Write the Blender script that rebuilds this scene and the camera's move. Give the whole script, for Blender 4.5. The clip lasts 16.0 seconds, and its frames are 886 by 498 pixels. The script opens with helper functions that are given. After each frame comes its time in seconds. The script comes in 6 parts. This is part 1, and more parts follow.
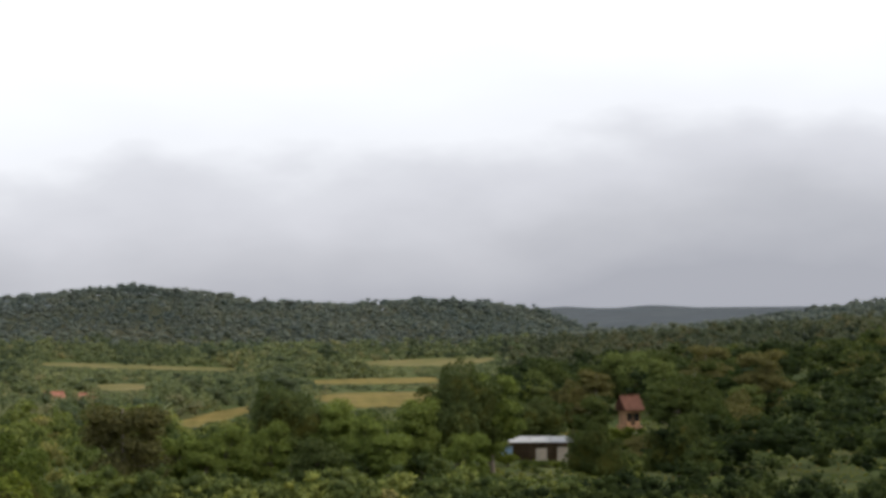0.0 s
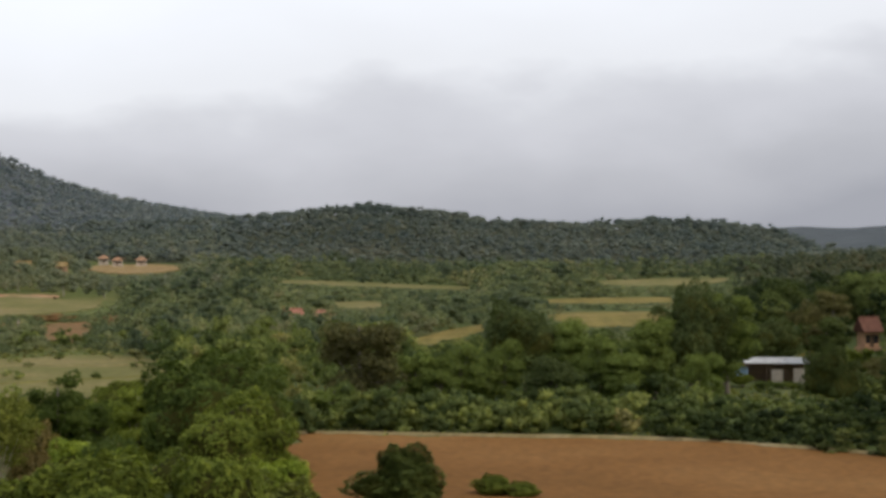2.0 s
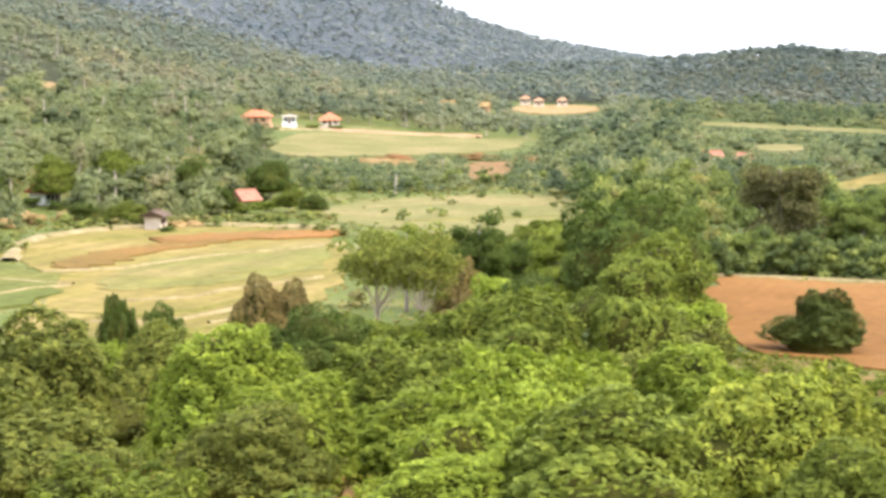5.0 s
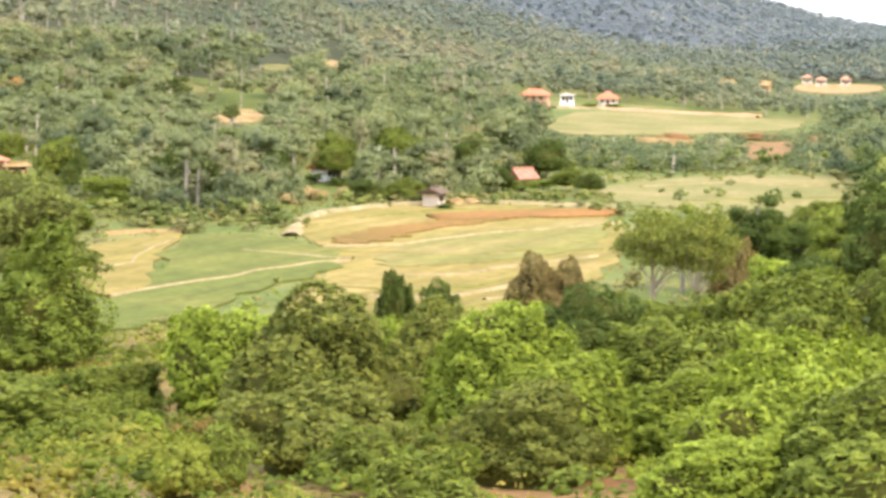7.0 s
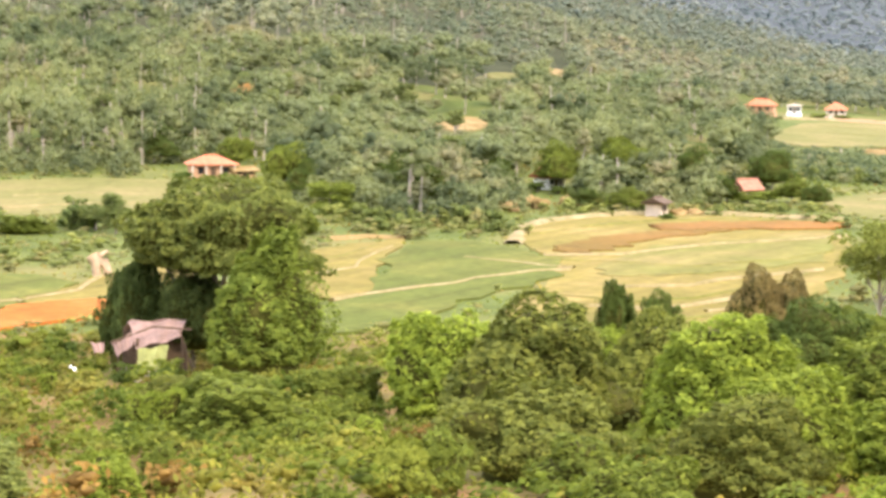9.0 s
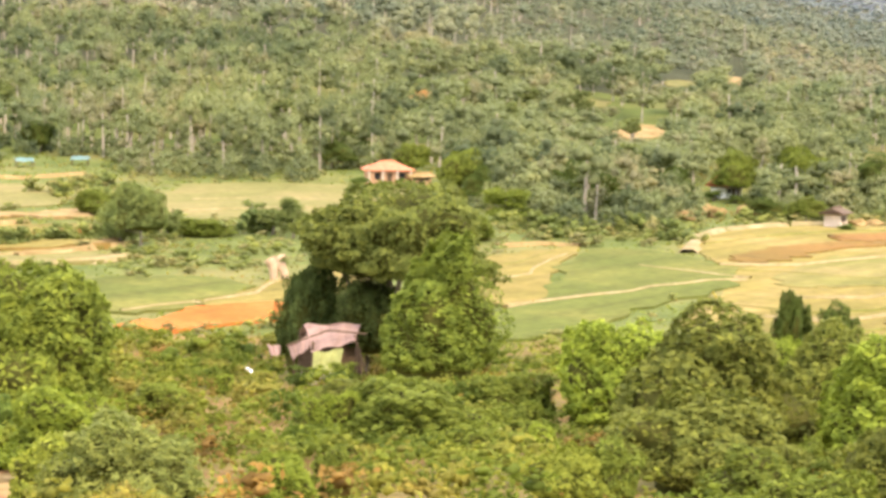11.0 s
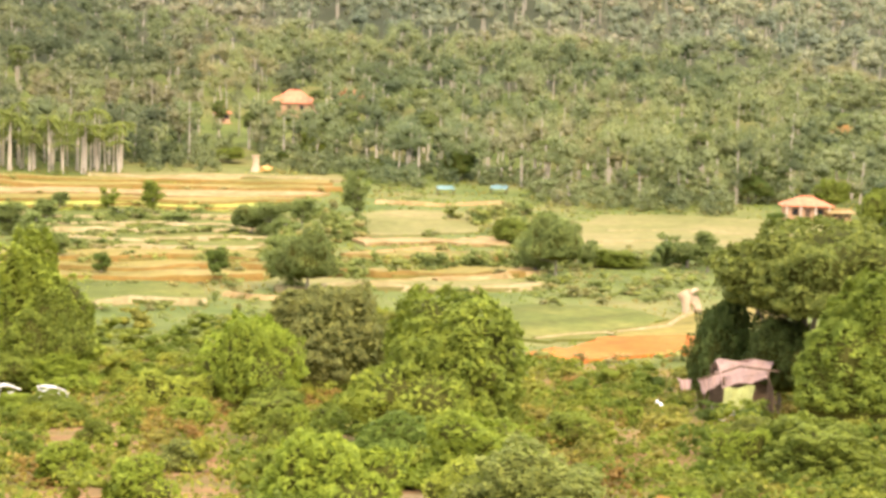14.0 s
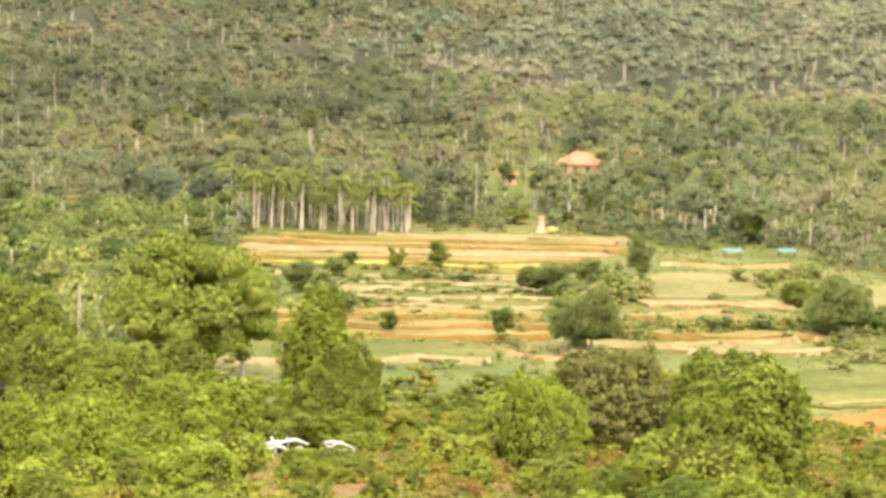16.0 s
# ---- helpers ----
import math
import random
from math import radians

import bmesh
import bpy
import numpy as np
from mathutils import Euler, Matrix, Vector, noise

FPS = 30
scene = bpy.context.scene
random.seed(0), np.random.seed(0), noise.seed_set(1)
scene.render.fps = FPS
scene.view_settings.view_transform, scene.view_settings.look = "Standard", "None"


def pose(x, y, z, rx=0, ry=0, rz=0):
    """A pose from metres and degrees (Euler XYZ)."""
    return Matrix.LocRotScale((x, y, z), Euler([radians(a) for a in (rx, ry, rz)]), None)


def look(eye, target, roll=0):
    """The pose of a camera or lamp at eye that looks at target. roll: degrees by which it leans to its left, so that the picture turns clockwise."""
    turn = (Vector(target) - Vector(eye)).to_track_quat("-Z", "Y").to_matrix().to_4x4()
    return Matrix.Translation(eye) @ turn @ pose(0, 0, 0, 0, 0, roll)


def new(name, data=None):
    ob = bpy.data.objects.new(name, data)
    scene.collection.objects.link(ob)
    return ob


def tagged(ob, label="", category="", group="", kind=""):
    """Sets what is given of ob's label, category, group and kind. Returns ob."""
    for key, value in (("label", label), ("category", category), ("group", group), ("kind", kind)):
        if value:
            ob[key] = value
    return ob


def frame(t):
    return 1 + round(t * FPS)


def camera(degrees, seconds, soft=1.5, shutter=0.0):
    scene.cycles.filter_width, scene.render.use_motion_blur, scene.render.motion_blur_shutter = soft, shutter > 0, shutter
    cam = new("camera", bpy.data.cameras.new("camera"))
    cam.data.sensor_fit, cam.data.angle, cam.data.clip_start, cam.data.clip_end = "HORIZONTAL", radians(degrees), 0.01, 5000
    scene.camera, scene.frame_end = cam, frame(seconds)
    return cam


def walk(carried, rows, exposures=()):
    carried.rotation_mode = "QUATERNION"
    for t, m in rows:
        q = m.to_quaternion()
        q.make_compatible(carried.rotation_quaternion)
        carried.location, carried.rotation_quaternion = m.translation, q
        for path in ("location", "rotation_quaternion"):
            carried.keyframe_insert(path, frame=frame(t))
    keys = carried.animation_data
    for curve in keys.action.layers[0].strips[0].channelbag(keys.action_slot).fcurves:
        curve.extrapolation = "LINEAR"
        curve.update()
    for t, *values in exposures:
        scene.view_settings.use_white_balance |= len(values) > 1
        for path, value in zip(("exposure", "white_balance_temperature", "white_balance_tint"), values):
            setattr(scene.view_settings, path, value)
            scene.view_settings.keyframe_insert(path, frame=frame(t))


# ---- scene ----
# The eye stands on a hillside, 25 m over the floor of the valley; bearings are degrees to the left of +y, ranges metres from the eye.
EYE = 25.0
cam = camera(25.96, 16.0, soft=3.4)
TURNS = [  # seconds, bearing, pitch, lean
    (0.0, -4.380, 1.750, -0.100), (0.5, -4.050, 0.840, -0.300), (1.0, -2.675, 0.168, -0.218), (1.5, 0.056, 0.102, -0.123),
    (2.0, 2.582, -0.654, 0.049), (2.5, 4.698, -1.646, 0.160), (3.0, 6.755, -2.636, 0.170), (3.5, 8.810, -3.617, 0.240),
    (4.0, 10.861, -4.532, 0.260), (6.5, 21.215, -6.141, 0.178), (7.0, 23.269, -6.080, 0.227), (7.5, 25.160, -6.026, 0.326),
    (8.0, 26.901, -5.970, 0.378), (8.5, 28.480, -5.915, 0.468), (9.0, 29.896, -5.872, 0.556), (11.5, 36.760, -5.672, 0.871),
    (12.0, 38.699, -5.611, 0.994), (12.5, 40.894, -5.524, 1.022), (13.0, 43.094, -5.415, 1.097), (13.5, 45.284, -5.238, 1.191),
    (14.0, 47.478, -4.981, 1.297), (14.5, 49.673, -4.654, 1.416), (15.0, 51.876, -4.275, 1.434), (15.5, 54.098, -3.846, 1.401),
    (16.0, 56.013, -3.348, 1.304),
]


def ahead(bearing, pitch):
    b, p = radians(bearing), radians(pitch)
    return (-math.sin(b) * math.cos(p) * 100, math.cos(b) * math.cos(p) * 100, EYE + math.sin(p) * 100)


walk(cam, [(t, look((0, 0, EYE), ahead(b, p), lean)) for t, b, p, lean in TURNS],
     exposures=[(0.0, -1.55, 6500, 14), (0.5, -1.72, 6500, 14), (1.5, -1.75, 6500, 14), (2.0, -1.68, 6500, 14), (2.5, -1.25, 6500, 13), (3.0, -0.58, 6400, 13), (3.5, -0.05, 6300, 17), (4.2, 0.16, 6250, 17),
                (7.0, 0.28, 6350, 19), (9.0, 0.31, 6500, 19), (12.5, 0.37, 7100, 20), (16.0, 0.40, 7100, 19)])
# ---- light: a cloudy sky and a warm, hazy sun from behind the right shoulder ----
SUN_BEARING, SUN_HEIGHT = -108.0, 46.0
world = bpy.data.worlds.new("sky")
scene.world = world
world.use_nodes = True
wn, wl = world.node_tree.nodes, world.node_tree.links
wn.clear()
w_out, w_bg = wn.new("ShaderNodeOutputWorld"), wn.new("ShaderNodeBackground")
w_sky = wn.new("ShaderNodeTexSky")
w_sky.sky_type, w_sky.sun_disc = "NISHITA", False
w_sky.sun_elevation, w_sky.sun_rotation = radians(SUN_HEIGHT), radians(-SUN_BEARING)
w_co, w_map, w_noise = wn.new("ShaderNodeTexCoord"), wn.new("ShaderNodeMapping"), wn.new("ShaderNodeTexNoise")
w_map.inputs["Scale"].default_value = (5.0, 5.0, 11.0)
w_map.inputs["Location"].default_value = (0.3, 0.1, 0.4)
w_noise.inputs["Scale"].default_value, w_noise.inputs["Detail"].default_value, w_noise.inputs["Roughness"].default_value = 1.0, 5.0, 0.5
wl.new(w_co.outputs["Generated"], w_map.inputs["Vector"])
wl.new(w_map.outputs["Vector"], w_noise.inputs["Vector"])
# the cloud bank: grey at the foot, white higher up
w_sep, w_add, w_ramp = wn.new("ShaderNodeSeparateXYZ"), wn.new("ShaderNodeMath"), wn.new("ShaderNodeValToRGB")
wl.new(w_co.outputs["Generated"], w_sep.inputs["Vector"])
w_amp = wn.new("ShaderNodeMath")
w_amp.operation = "MULTIPLY_ADD"
w_amp.inputs[1].default_value, w_amp.inputs[2].default_value = 0.10, -0.05
wl.new(w_noise.outputs["Fac"], w_amp.inputs[0])
wl.new(w_sep.outputs["Z"], w_add.inputs[0])
wl.new(w_amp.outputs["Value"], w_add.inputs[1])
w_bank = wn.new("ShaderNodeMath")          # the bank of cloud stands higher towards +x
w_bank.operation = "MULTIPLY_ADD"
w_bank.inputs[1].default_value = -0.07
wl.new(w_sep.outputs["X"], w_bank.inputs[0])
wl.new(w_add.outputs["Value"], w_bank.inputs[2])
wl.new(w_bank.outputs["Value"], w_ramp.inputs["Fac"])
ramp = w_ramp.color_ramp
ramp.elements[0].position, ramp.elements[0].color = 0.0, (1.30, 1.38, 1.52, 1)
ramp.elements[1].position, ramp.elements[1].color = 0.14, (3.3, 3.50, 3.65, 1)
for at, grey in ((0.03, (1.72, 1.80, 1.92, 1)), (0.055, (2.14, 2.23, 2.36, 1)), (0.064, (2.26, 2.36, 2.48, 1)), (0.078, (2.86, 3.00, 3.10, 1)), (0.5, (2.4, 2.55, 2.8, 1))):
    ramp.elements.new(at).color = grey
w_gain = wn.new("ShaderNodeMix")
w_gain.data_type, w_gain.inputs["Factor"].default_value = "RGBA", 0.9
w_sc = wn.new("ShaderNodeVectorMath")
w_sc.operation, w_sc.inputs[3].default_value = "SCALE", 0.12
wl.new(w_sky.outputs["Color"], w_sc.inputs[0])
wl.new(w_sc.outputs["Vector"], w_gain.inputs["A"])
wl.new(w_ramp.outputs["Color"], w_gain.inputs["B"])
wl.new(w_gain.outputs["Result"], w_bg.inputs["Color"])
w_bg.inputs["Strength"].default_value = 1.0
wl.new(w_bg.outputs["Background"], w_out.inputs["Surface"])

sun = new("sun", bpy.data.lights.new("sun", "SUN"))
sun.data.energy, sun.data.angle, sun.data.color = 3.75, radians(2.0), (1.0, 0.88, 0.66)
sb, se = radians(SUN_BEARING), radians(SUN_HEIGHT)
sun.matrix_world = look((-math.sin(sb) * math.cos(se) * 500, math.cos(sb) * math.cos(se) * 500, math.sin(se) * 500), (0, 0, 0))
# ---- the lie of the land ----
NEAR_R = np.array([0, 15, 40, 60, 90, 120, 150, 170, 240])
NEAR_Z = np.array([23.4, 19.5, 14.0, 10.6, 6.8, 3.7, 1.1, 0.1, 0])
HILL_R = np.array([240, 330, 450, 700, 1000, 1450, 2300, 3200, 4700])
HILL_B = np.array([-30, -20, -12, -5, 3, 7, 12, 16, 20.6, 27, 35, 45, 55, 70])
LOW_Z = np.array([   # heights at the first five ranges
    [2, 6, 14, 24, 30], [0, 2, 8, 14, 18], [0, 0, 4, 7, 8], [0, 0, 0, 0, 3], [0, 0, 0, 0, 2], [0, 0, 0, 0, 4], [0, 0, 0, 0, 5],
    [0, 0, 0, 2, 9], [0, 0, 0, 5, 18], [0, 0, 4, 22, 46], [0, 0, 4, 33, 72], [0, 0, 4, 44, 96], [0, 0, 5, 48, 102], [0, 1, 8, 54, 108]], float)
# skyline of the wooded ridge and of the mountain: bearing, degrees over the level of the eye
RIDGE_B = np.array([-30, -20, -12, -8.6, -7.8, -6.8, -5.2, -3.6, -2.3, 0, 1.5, 2.7, 4.8, 6.2, 8.5, 10, 14, 17, 19, 22, 27, 35, 45, 55, 70])
RIDGE_E = np.array([1.5, 0.8, -0.3, -0.5, -0.1, 0.18, 0.32, 0.42, 0.28, 0.3, 0.42, 0.62, 0.84, 0.7, 0.42, 0.32, 0.18, 0.3, 0.55, 1.5, 2.6, 3.9, 4.8, 5.4, 6])
MOUNT_B = np.array([-30, -12, -10.6, -9.3, -8, -6.6, 0, 7, 9, 10.2, 12, 14.1, 15.2, 16.7, 17.5, 18.1, 21, 22, 27, 35, 70])
MOUNT_E = np.array([0.2, 0.05, 0.13, 0.02, 0.08, 0.0, -0.1, 0.1, 0.3, 0.5, 0.8, 1.42, 1.95, 2.5, 3.1, 3.4, 3.55, 3.9, 4.8, 6.0, 7])


def hill_heights(b):
    """Heights at all of HILL_R for an array of bearings."""
    low = np.stack([np.interp(b, HILL_B, LOW_Z[:, k]) for k in range(5)])
    ridge = EYE + 1450 * np.tan(np.radians(np.interp(b, RIDGE_B, RIDGE_E))) - 9
    mount = EYE + 2300 * np.tan(np.radians(np.interp(b, MOUNT_B, MOUNT_E))) - 2
    return np.concatenate([low, [ridge, mount, mount * 0.9, mount * 0.5]])


def ground_polar(bearing, r):
    """Height of the ground at bearings and ranges (arrays or numbers)."""
    b, r = np.atleast_1d(np.asarray(bearing, float)), np.atleast_1d(np.asarray(r, float))
    b, r = np.broadcast_arrays(b, r)
    bb = np.clip(b, HILL_B[0], HILL_B[-1])
    heights = hill_heights(bb.ravel())
    k = np.clip(np.searchsorted(HILL_R, r.ravel(), side="right") - 1, 0, len(HILL_R) - 2)
    f = np.clip((r.ravel() - HILL_R[k]) / (HILL_R[k + 1] - HILL_R[k]), 0, 1)
    cols = np.arange(b.size)
    far = (heights[k, cols] * (1 - f) + heights[k + 1, cols] * f).reshape(b.shape)
    near = np.interp(r, NEAR_R, NEAR_Z)
    z = np.where(r < 240, near, 0) + np.where(r >= 240, far, 0)
    x, y = -np.sin(np.radians(b)) * r, np.cos(np.radians(b)) * r
    rough = np.sin(x / 61 + 1.3 * np.sin(y / 83)) * np.sin(y / 57 + 0.7) + 0.6 * np.sin(x / 23 + y / 31) * np.sin(y / 19 - x / 37)
    z = z + rough * np.clip(z / 60, 0, 1) * 4 * (r > 240) * (r < 1300)
    small = np.sin(x / 9 + 2 * np.sin(y / 13)) * np.sin(y / 7.5)
    z = z + small * 0.35 * np.clip((170 - r) / 60, 0, 1) * np.clip(r / 20, 0, 1)
    back = np.clip((np.abs(b - 25) - 75) / 60, 0, 1)          # the hillside goes on upwards behind the eye
    return z * (1 - back) + back * (23.4 + 0.12 * np.minimum(r, 600))


def place(bearing, r, up=0.0):
    """The point on the ground at a bearing and range."""
    b = radians(bearing)
    return Vector((-math.sin(b) * r, math.cos(b) * r, float(ground_polar(bearing, r)[0]) + up))


def to_plan(bearing, r):
    b = np.radians(bearing)
    return -np.sin(b) * r, np.cos(b) * r


def ground_at(x, y):
    return ground_polar(np.degrees(np.arctan2(-np.asarray(x), np.asarray(y))), np.hypot(x, y))
# ---- materials ----
def shade(name, rough=0.9, spec=0.2):
    m = bpy.data.materials.new(name)
    m.use_nodes = True
    nt = m.node_tree
    b = nt.nodes["Principled BSDF"]
    b.inputs["Roughness"].default_value = rough
    b.inputs["Specular IOR Level"].default_value = spec
    return m, nt, b


def node(nt, kind, **values):
    n = nt.nodes.new(kind)
    for k, v in values.items():
        n.inputs[k].default_value = v
    return n


def noise_node(nt, scale, detail=4.0, rough=0.55, stretch=None):
    co = nt.nodes.new("ShaderNodeTexCoord")
    n = node(nt, "ShaderNodeTexNoise", Scale=scale, Detail=detail, Roughness=rough)
    if stretch:
        mp = node(nt, "ShaderNodeMapping", Scale=stretch[:3])
        mp.inputs["Rotation"].default_value = (0, 0, radians(stretch[3]))
        nt.links.new(co.outputs["Object"], mp.inputs["Vector"])
        nt.links.new(mp.outputs["Vector"], n.inputs["Vector"])
    else:
        nt.links.new(co.outputs["Object"], n.inputs["Vector"])
    return n


def ramp_node(nt, src, stops):
    r = nt.nodes.new("ShaderNodeValToRGB")
    e = r.color_ramp.elements
    e[0].position, e[0].color = stops[0][0], (*stops[0][1], 1)
    e[1].position, e[1].color = stops[-1][0], (*stops[-1][1], 1)
    for p, c in stops[1:-1]:
        e.new(p).color = (*c, 1)
    nt.links.new(src, r.inputs["Fac"])
    return r.outputs["Color"]


def mix_node(nt, a, b, fac, blend="MIX"):
    m = nt.nodes.new("ShaderNodeMix")
    m.data_type, m.blend_type = "RGBA", blend
    for sock, v in ((m.inputs["A"], a), (m.inputs["B"], b), (m.inputs["Factor"], fac)):
        if isinstance(v, (int, float)):
            sock.default_value = v
        elif isinstance(v, tuple):
            sock.default_value = (*v, 1)
        else:
            nt.links.new(v, sock)
    return m.outputs["Result"]


def bump_node(nt, b, src, strength, distance):
    bp = node(nt, "ShaderNodeBump", Strength=strength, Distance=distance)
    nt.links.new(src, bp.inputs["Height"])
    nt.links.new(bp.outputs["Normal"], b.inputs["Normal"])


def soil(name, colours, coarse=0.02, fine=0.5, rows=None, lift=0.08):
    """Earth, stubble or crop: broad patches, fine grain, and furrows or sown rows (spacing in metres, heading) if given."""
    m, nt, b = shade(name, 0.95, 0.08)
    big, small = noise_node(nt, coarse, 5, 0.6), noise_node(nt, fine, 6, 0.7)
    c = ramp_node(nt, big.outputs["Fac"], [(0.3, colours[0]), (0.5, colours[1]), (0.68, colours[2])])
    grain = ramp_node(nt, small.outputs["Fac"], [(0.25, (0.55, 0.55, 0.55)), (0.75, (1.35, 1.35, 1.35))])
    c = mix_node(nt, c, grain, 0.8, "MULTIPLY")
    if rows:
        line = noise_node(nt, 1.0, 3, 0.6, (1 / rows[0], 0.03 / rows[0], 1.0, rows[1]))
        band = ramp_node(nt, line.outputs["Fac"], [(0.35, (0.8, 0.79, 0.76)), (0.62, (1.15, 1.13, 1.1))])
        c = mix_node(nt, c, band, 0.75, "MULTIPLY")
    nt.links.new(c, b.inputs["Base Color"])
    bump_node(nt, b, small.outputs["Fac"], 0.8, lift)
    return m


def foliage(name, palette=None, relief=0.5, clumps=0.9, spread=True, mottle=0.8):
    """Leaves. With a palette (dark, mid, light, odd) the tree's own number 'tint' picks the colour; without, the object's colour is used."""
    m, nt, b = shade(name, 0.75, 0.06)
    geo = nt.nodes.new("ShaderNodeNewGeometry")
    leaf = geo.outputs["Random Per Island"]
    if palette:
        at = nt.nodes.new("ShaderNodeAttribute")
        at.attribute_name = "tint"
        base = ramp_node(nt, at.outputs["Fac"], [(0.0, palette[0]), (0.35, palette[1]), (0.75, palette[2]), (1.0, palette[3])])
    else:
        base = nt.nodes.new("ShaderNodeObjectInfo").outputs["Color"]
    low, high = (0.72, 1.4) if spread else (0.86, 1.15)
    vary = ramp_node(nt, leaf, [(0.0, (low, low * 1.03, low)), (0.5, (1.0, 1.0, 1.0)), (1.0, (high, high * 0.96, high * 0.82))])
    c = mix_node(nt, base, vary, 1.0, "MULTIPLY")
    patch = noise_node(nt, 0.35 if not palette else 0.02, 3)
    c = mix_node(nt, c, ramp_node(nt, patch.outputs["Fac"], [(0.3, (0.75, 0.82, 0.8)), (0.7, (1.25, 1.15, 0.95))]), 0.8, "MULTIPLY")
    clump = noise_node(nt, clumps if palette else 14.0, 3, 0.7)
    c = mix_node(nt, c, ramp_node(nt, clump.outputs["Fac"], [(0.3, (0.62, 0.68, 0.66)), (0.5, (1.0, 1.0, 1.0)), (0.7, (1.3, 1.24, 1.1))]), mottle, "MULTIPLY")
    bump_node(nt, b, clump.outputs["Fac"], 0.9, relief if palette else 0.05)
    nt.links.new(c, b.inputs["Base Color"])
    tr = nt.nodes.new("ShaderNodeBsdfTranslucent")
    nt.links.new(mix_node(nt, c, (1.2, 1.25, 0.85), 1.0, "MULTIPLY"), tr.inputs["Color"])
    mx = node(nt, "ShaderNodeMixShader", Fac=0.36 if palette else 0.32)
    nt.links.new(b.outputs["BSDF"], mx.inputs[1])
    nt.links.new(tr.outputs["BSDF"], mx.inputs[2])
    nt.links.new(mx.outputs["Shader"], nt.nodes["Material Output"].inputs["Surface"])
    return m


def plain(name, colour, rough=0.8, vary=0.35, scale=1.5, metal=0.0):
    m, nt, b = shade(name, rough, 0.25)
    n = noise_node(nt, scale, 6, 0.65)
    lo, hi = tuple(v * (1 - vary) for v in colour), tuple(min(1, v * (1 + vary)) for v in colour)
    nt.links.new(ramp_node(nt, n.outputs["Fac"], [(0.3, lo), (0.7, hi)]), b.inputs["Base Color"])
    b.inputs["Metallic"].default_value = metal
    bump_node(nt, b, n.outputs["Fac"], 0.3, 0.03)
    return m


M_GROUND = soil("valley_grass", ((0.085, 0.115, 0.028), (0.128, 0.150, 0.040), (0.205, 0.182, 0.064)), 0.045, 0.35)
M_SWARD = soil("dark_valley_grass", ((0.06, 0.088, 0.026), (0.092, 0.118, 0.036), (0.15, 0.15, 0.055)), 0.03, 0.35)
M_SCRUB = soil("scrub_earth", ((0.10, 0.11, 0.03), (0.18, 0.135, 0.045), (0.30, 0.16, 0.072)), 0.09, 0.9)
M_STRAW = soil("straw_stubble", ((0.168, 0.146, 0.037), (0.217, 0.174, 0.048), (0.275, 0.210, 0.076)), 0.06, 0.6, (4.0, 28))
M_PALE = soil("pale_grass", ((0.140, 0.143, 0.042), (0.191, 0.174, 0.059), (0.257, 0.206, 0.086)), 0.05, 0.6)
M_GREEN = soil("green_crop", ((0.088, 0.108, 0.023), (0.110, 0.126, 0.028), (0.165, 0.16, 0.040)), 0.05, 0.8, (3.0, 40))
M_BROWN = soil("ploughed_brown_soil", ((0.165, 0.081, 0.022), (0.22, 0.105, 0.030), (0.255, 0.130, 0.041)), 0.03, 0.9)
M_RED = soil("red_earth", ((0.36, 0.10, 0.02), (0.48, 0.14, 0.03), (0.55, 0.20, 0.06)), 0.06, 0.9)
M_UMBER = soil("umber_stubble", ((0.140, 0.098, 0.027), (0.185, 0.115, 0.030), (0.235, 0.130, 0.036)), 0.06, 0.8)
M_OLIVE = soil("olive_stubble", ((0.155, 0.16, 0.04), (0.19, 0.175, 0.05), (0.25, 0.20, 0.075)), 0.06, 0.6, (3.0, 60))
M_RUST = soil("rust_stubble", ((0.17, 0.105, 0.03), (0.25, 0.128, 0.038), (0.32, 0.145, 0.042)), 0.04, 0.8)
M_BUND = soil("dry_bund", ((0.22, 0.18, 0.08), (0.29, 0.23, 0.11), (0.36, 0.29, 0.16)), 0.2, 1.2)
M_BANK = soil("bare_clay_bank", ((0.20, 0.135, 0.050), (0.30, 0.205, 0.086), (0.39, 0.280, 0.135)), 0.25, 0.9)
M_RUSTY = soil("rusty_scrub_earth", ((0.13, 0.11, 0.036), (0.21, 0.125, 0.052), (0.29, 0.155, 0.072)), 0.25, 1.5)
M_YELLOW = soil("ripe_crop", ((0.21, 0.245, 0.045), (0.27, 0.285, 0.055), (0.32, 0.305, 0.075)), 0.08, 0.8)
M_LEAF = foliage("leaves")
# lightened and blued for haze, which lies in these leaf colours
M_FOREST = foliage("haze_paled_leaves", ((0.118, 0.145, 0.084), (0.195, 0.222, 0.118), (0.230, 0.262, 0.142), (0.25, 0.24, 0.15)), 0.1, 0.9, False, 0.4)
M_VALLEY = foliage("valley_leaves", ((0.092, 0.124, 0.050), (0.168, 0.205, 0.070), (0.250, 0.280, 0.096), (0.28, 0.26, 0.12)), 0.35)
# ridge trees greyed and blued to carry the haze in the colour
M_RIDGE = foliage("haze_blue_ridge_leaves", ((0.142, 0.170, 0.175), (0.166, 0.198, 0.194), (0.192, 0.222, 0.208), (0.21, 0.225, 0.21)), 0.0, 0.2, False, 0.3)
# paler, greyer leaves up the hillside: distance haze mixed into the palette
M_UPPER = foliage("hazed_hillside_leaves", ((0.172, 0.200, 0.152), (0.215, 0.238, 0.172), (0.250, 0.268, 0.188), (0.275, 0.26, 0.20)), 0.05, 0.4, False, 0.4)
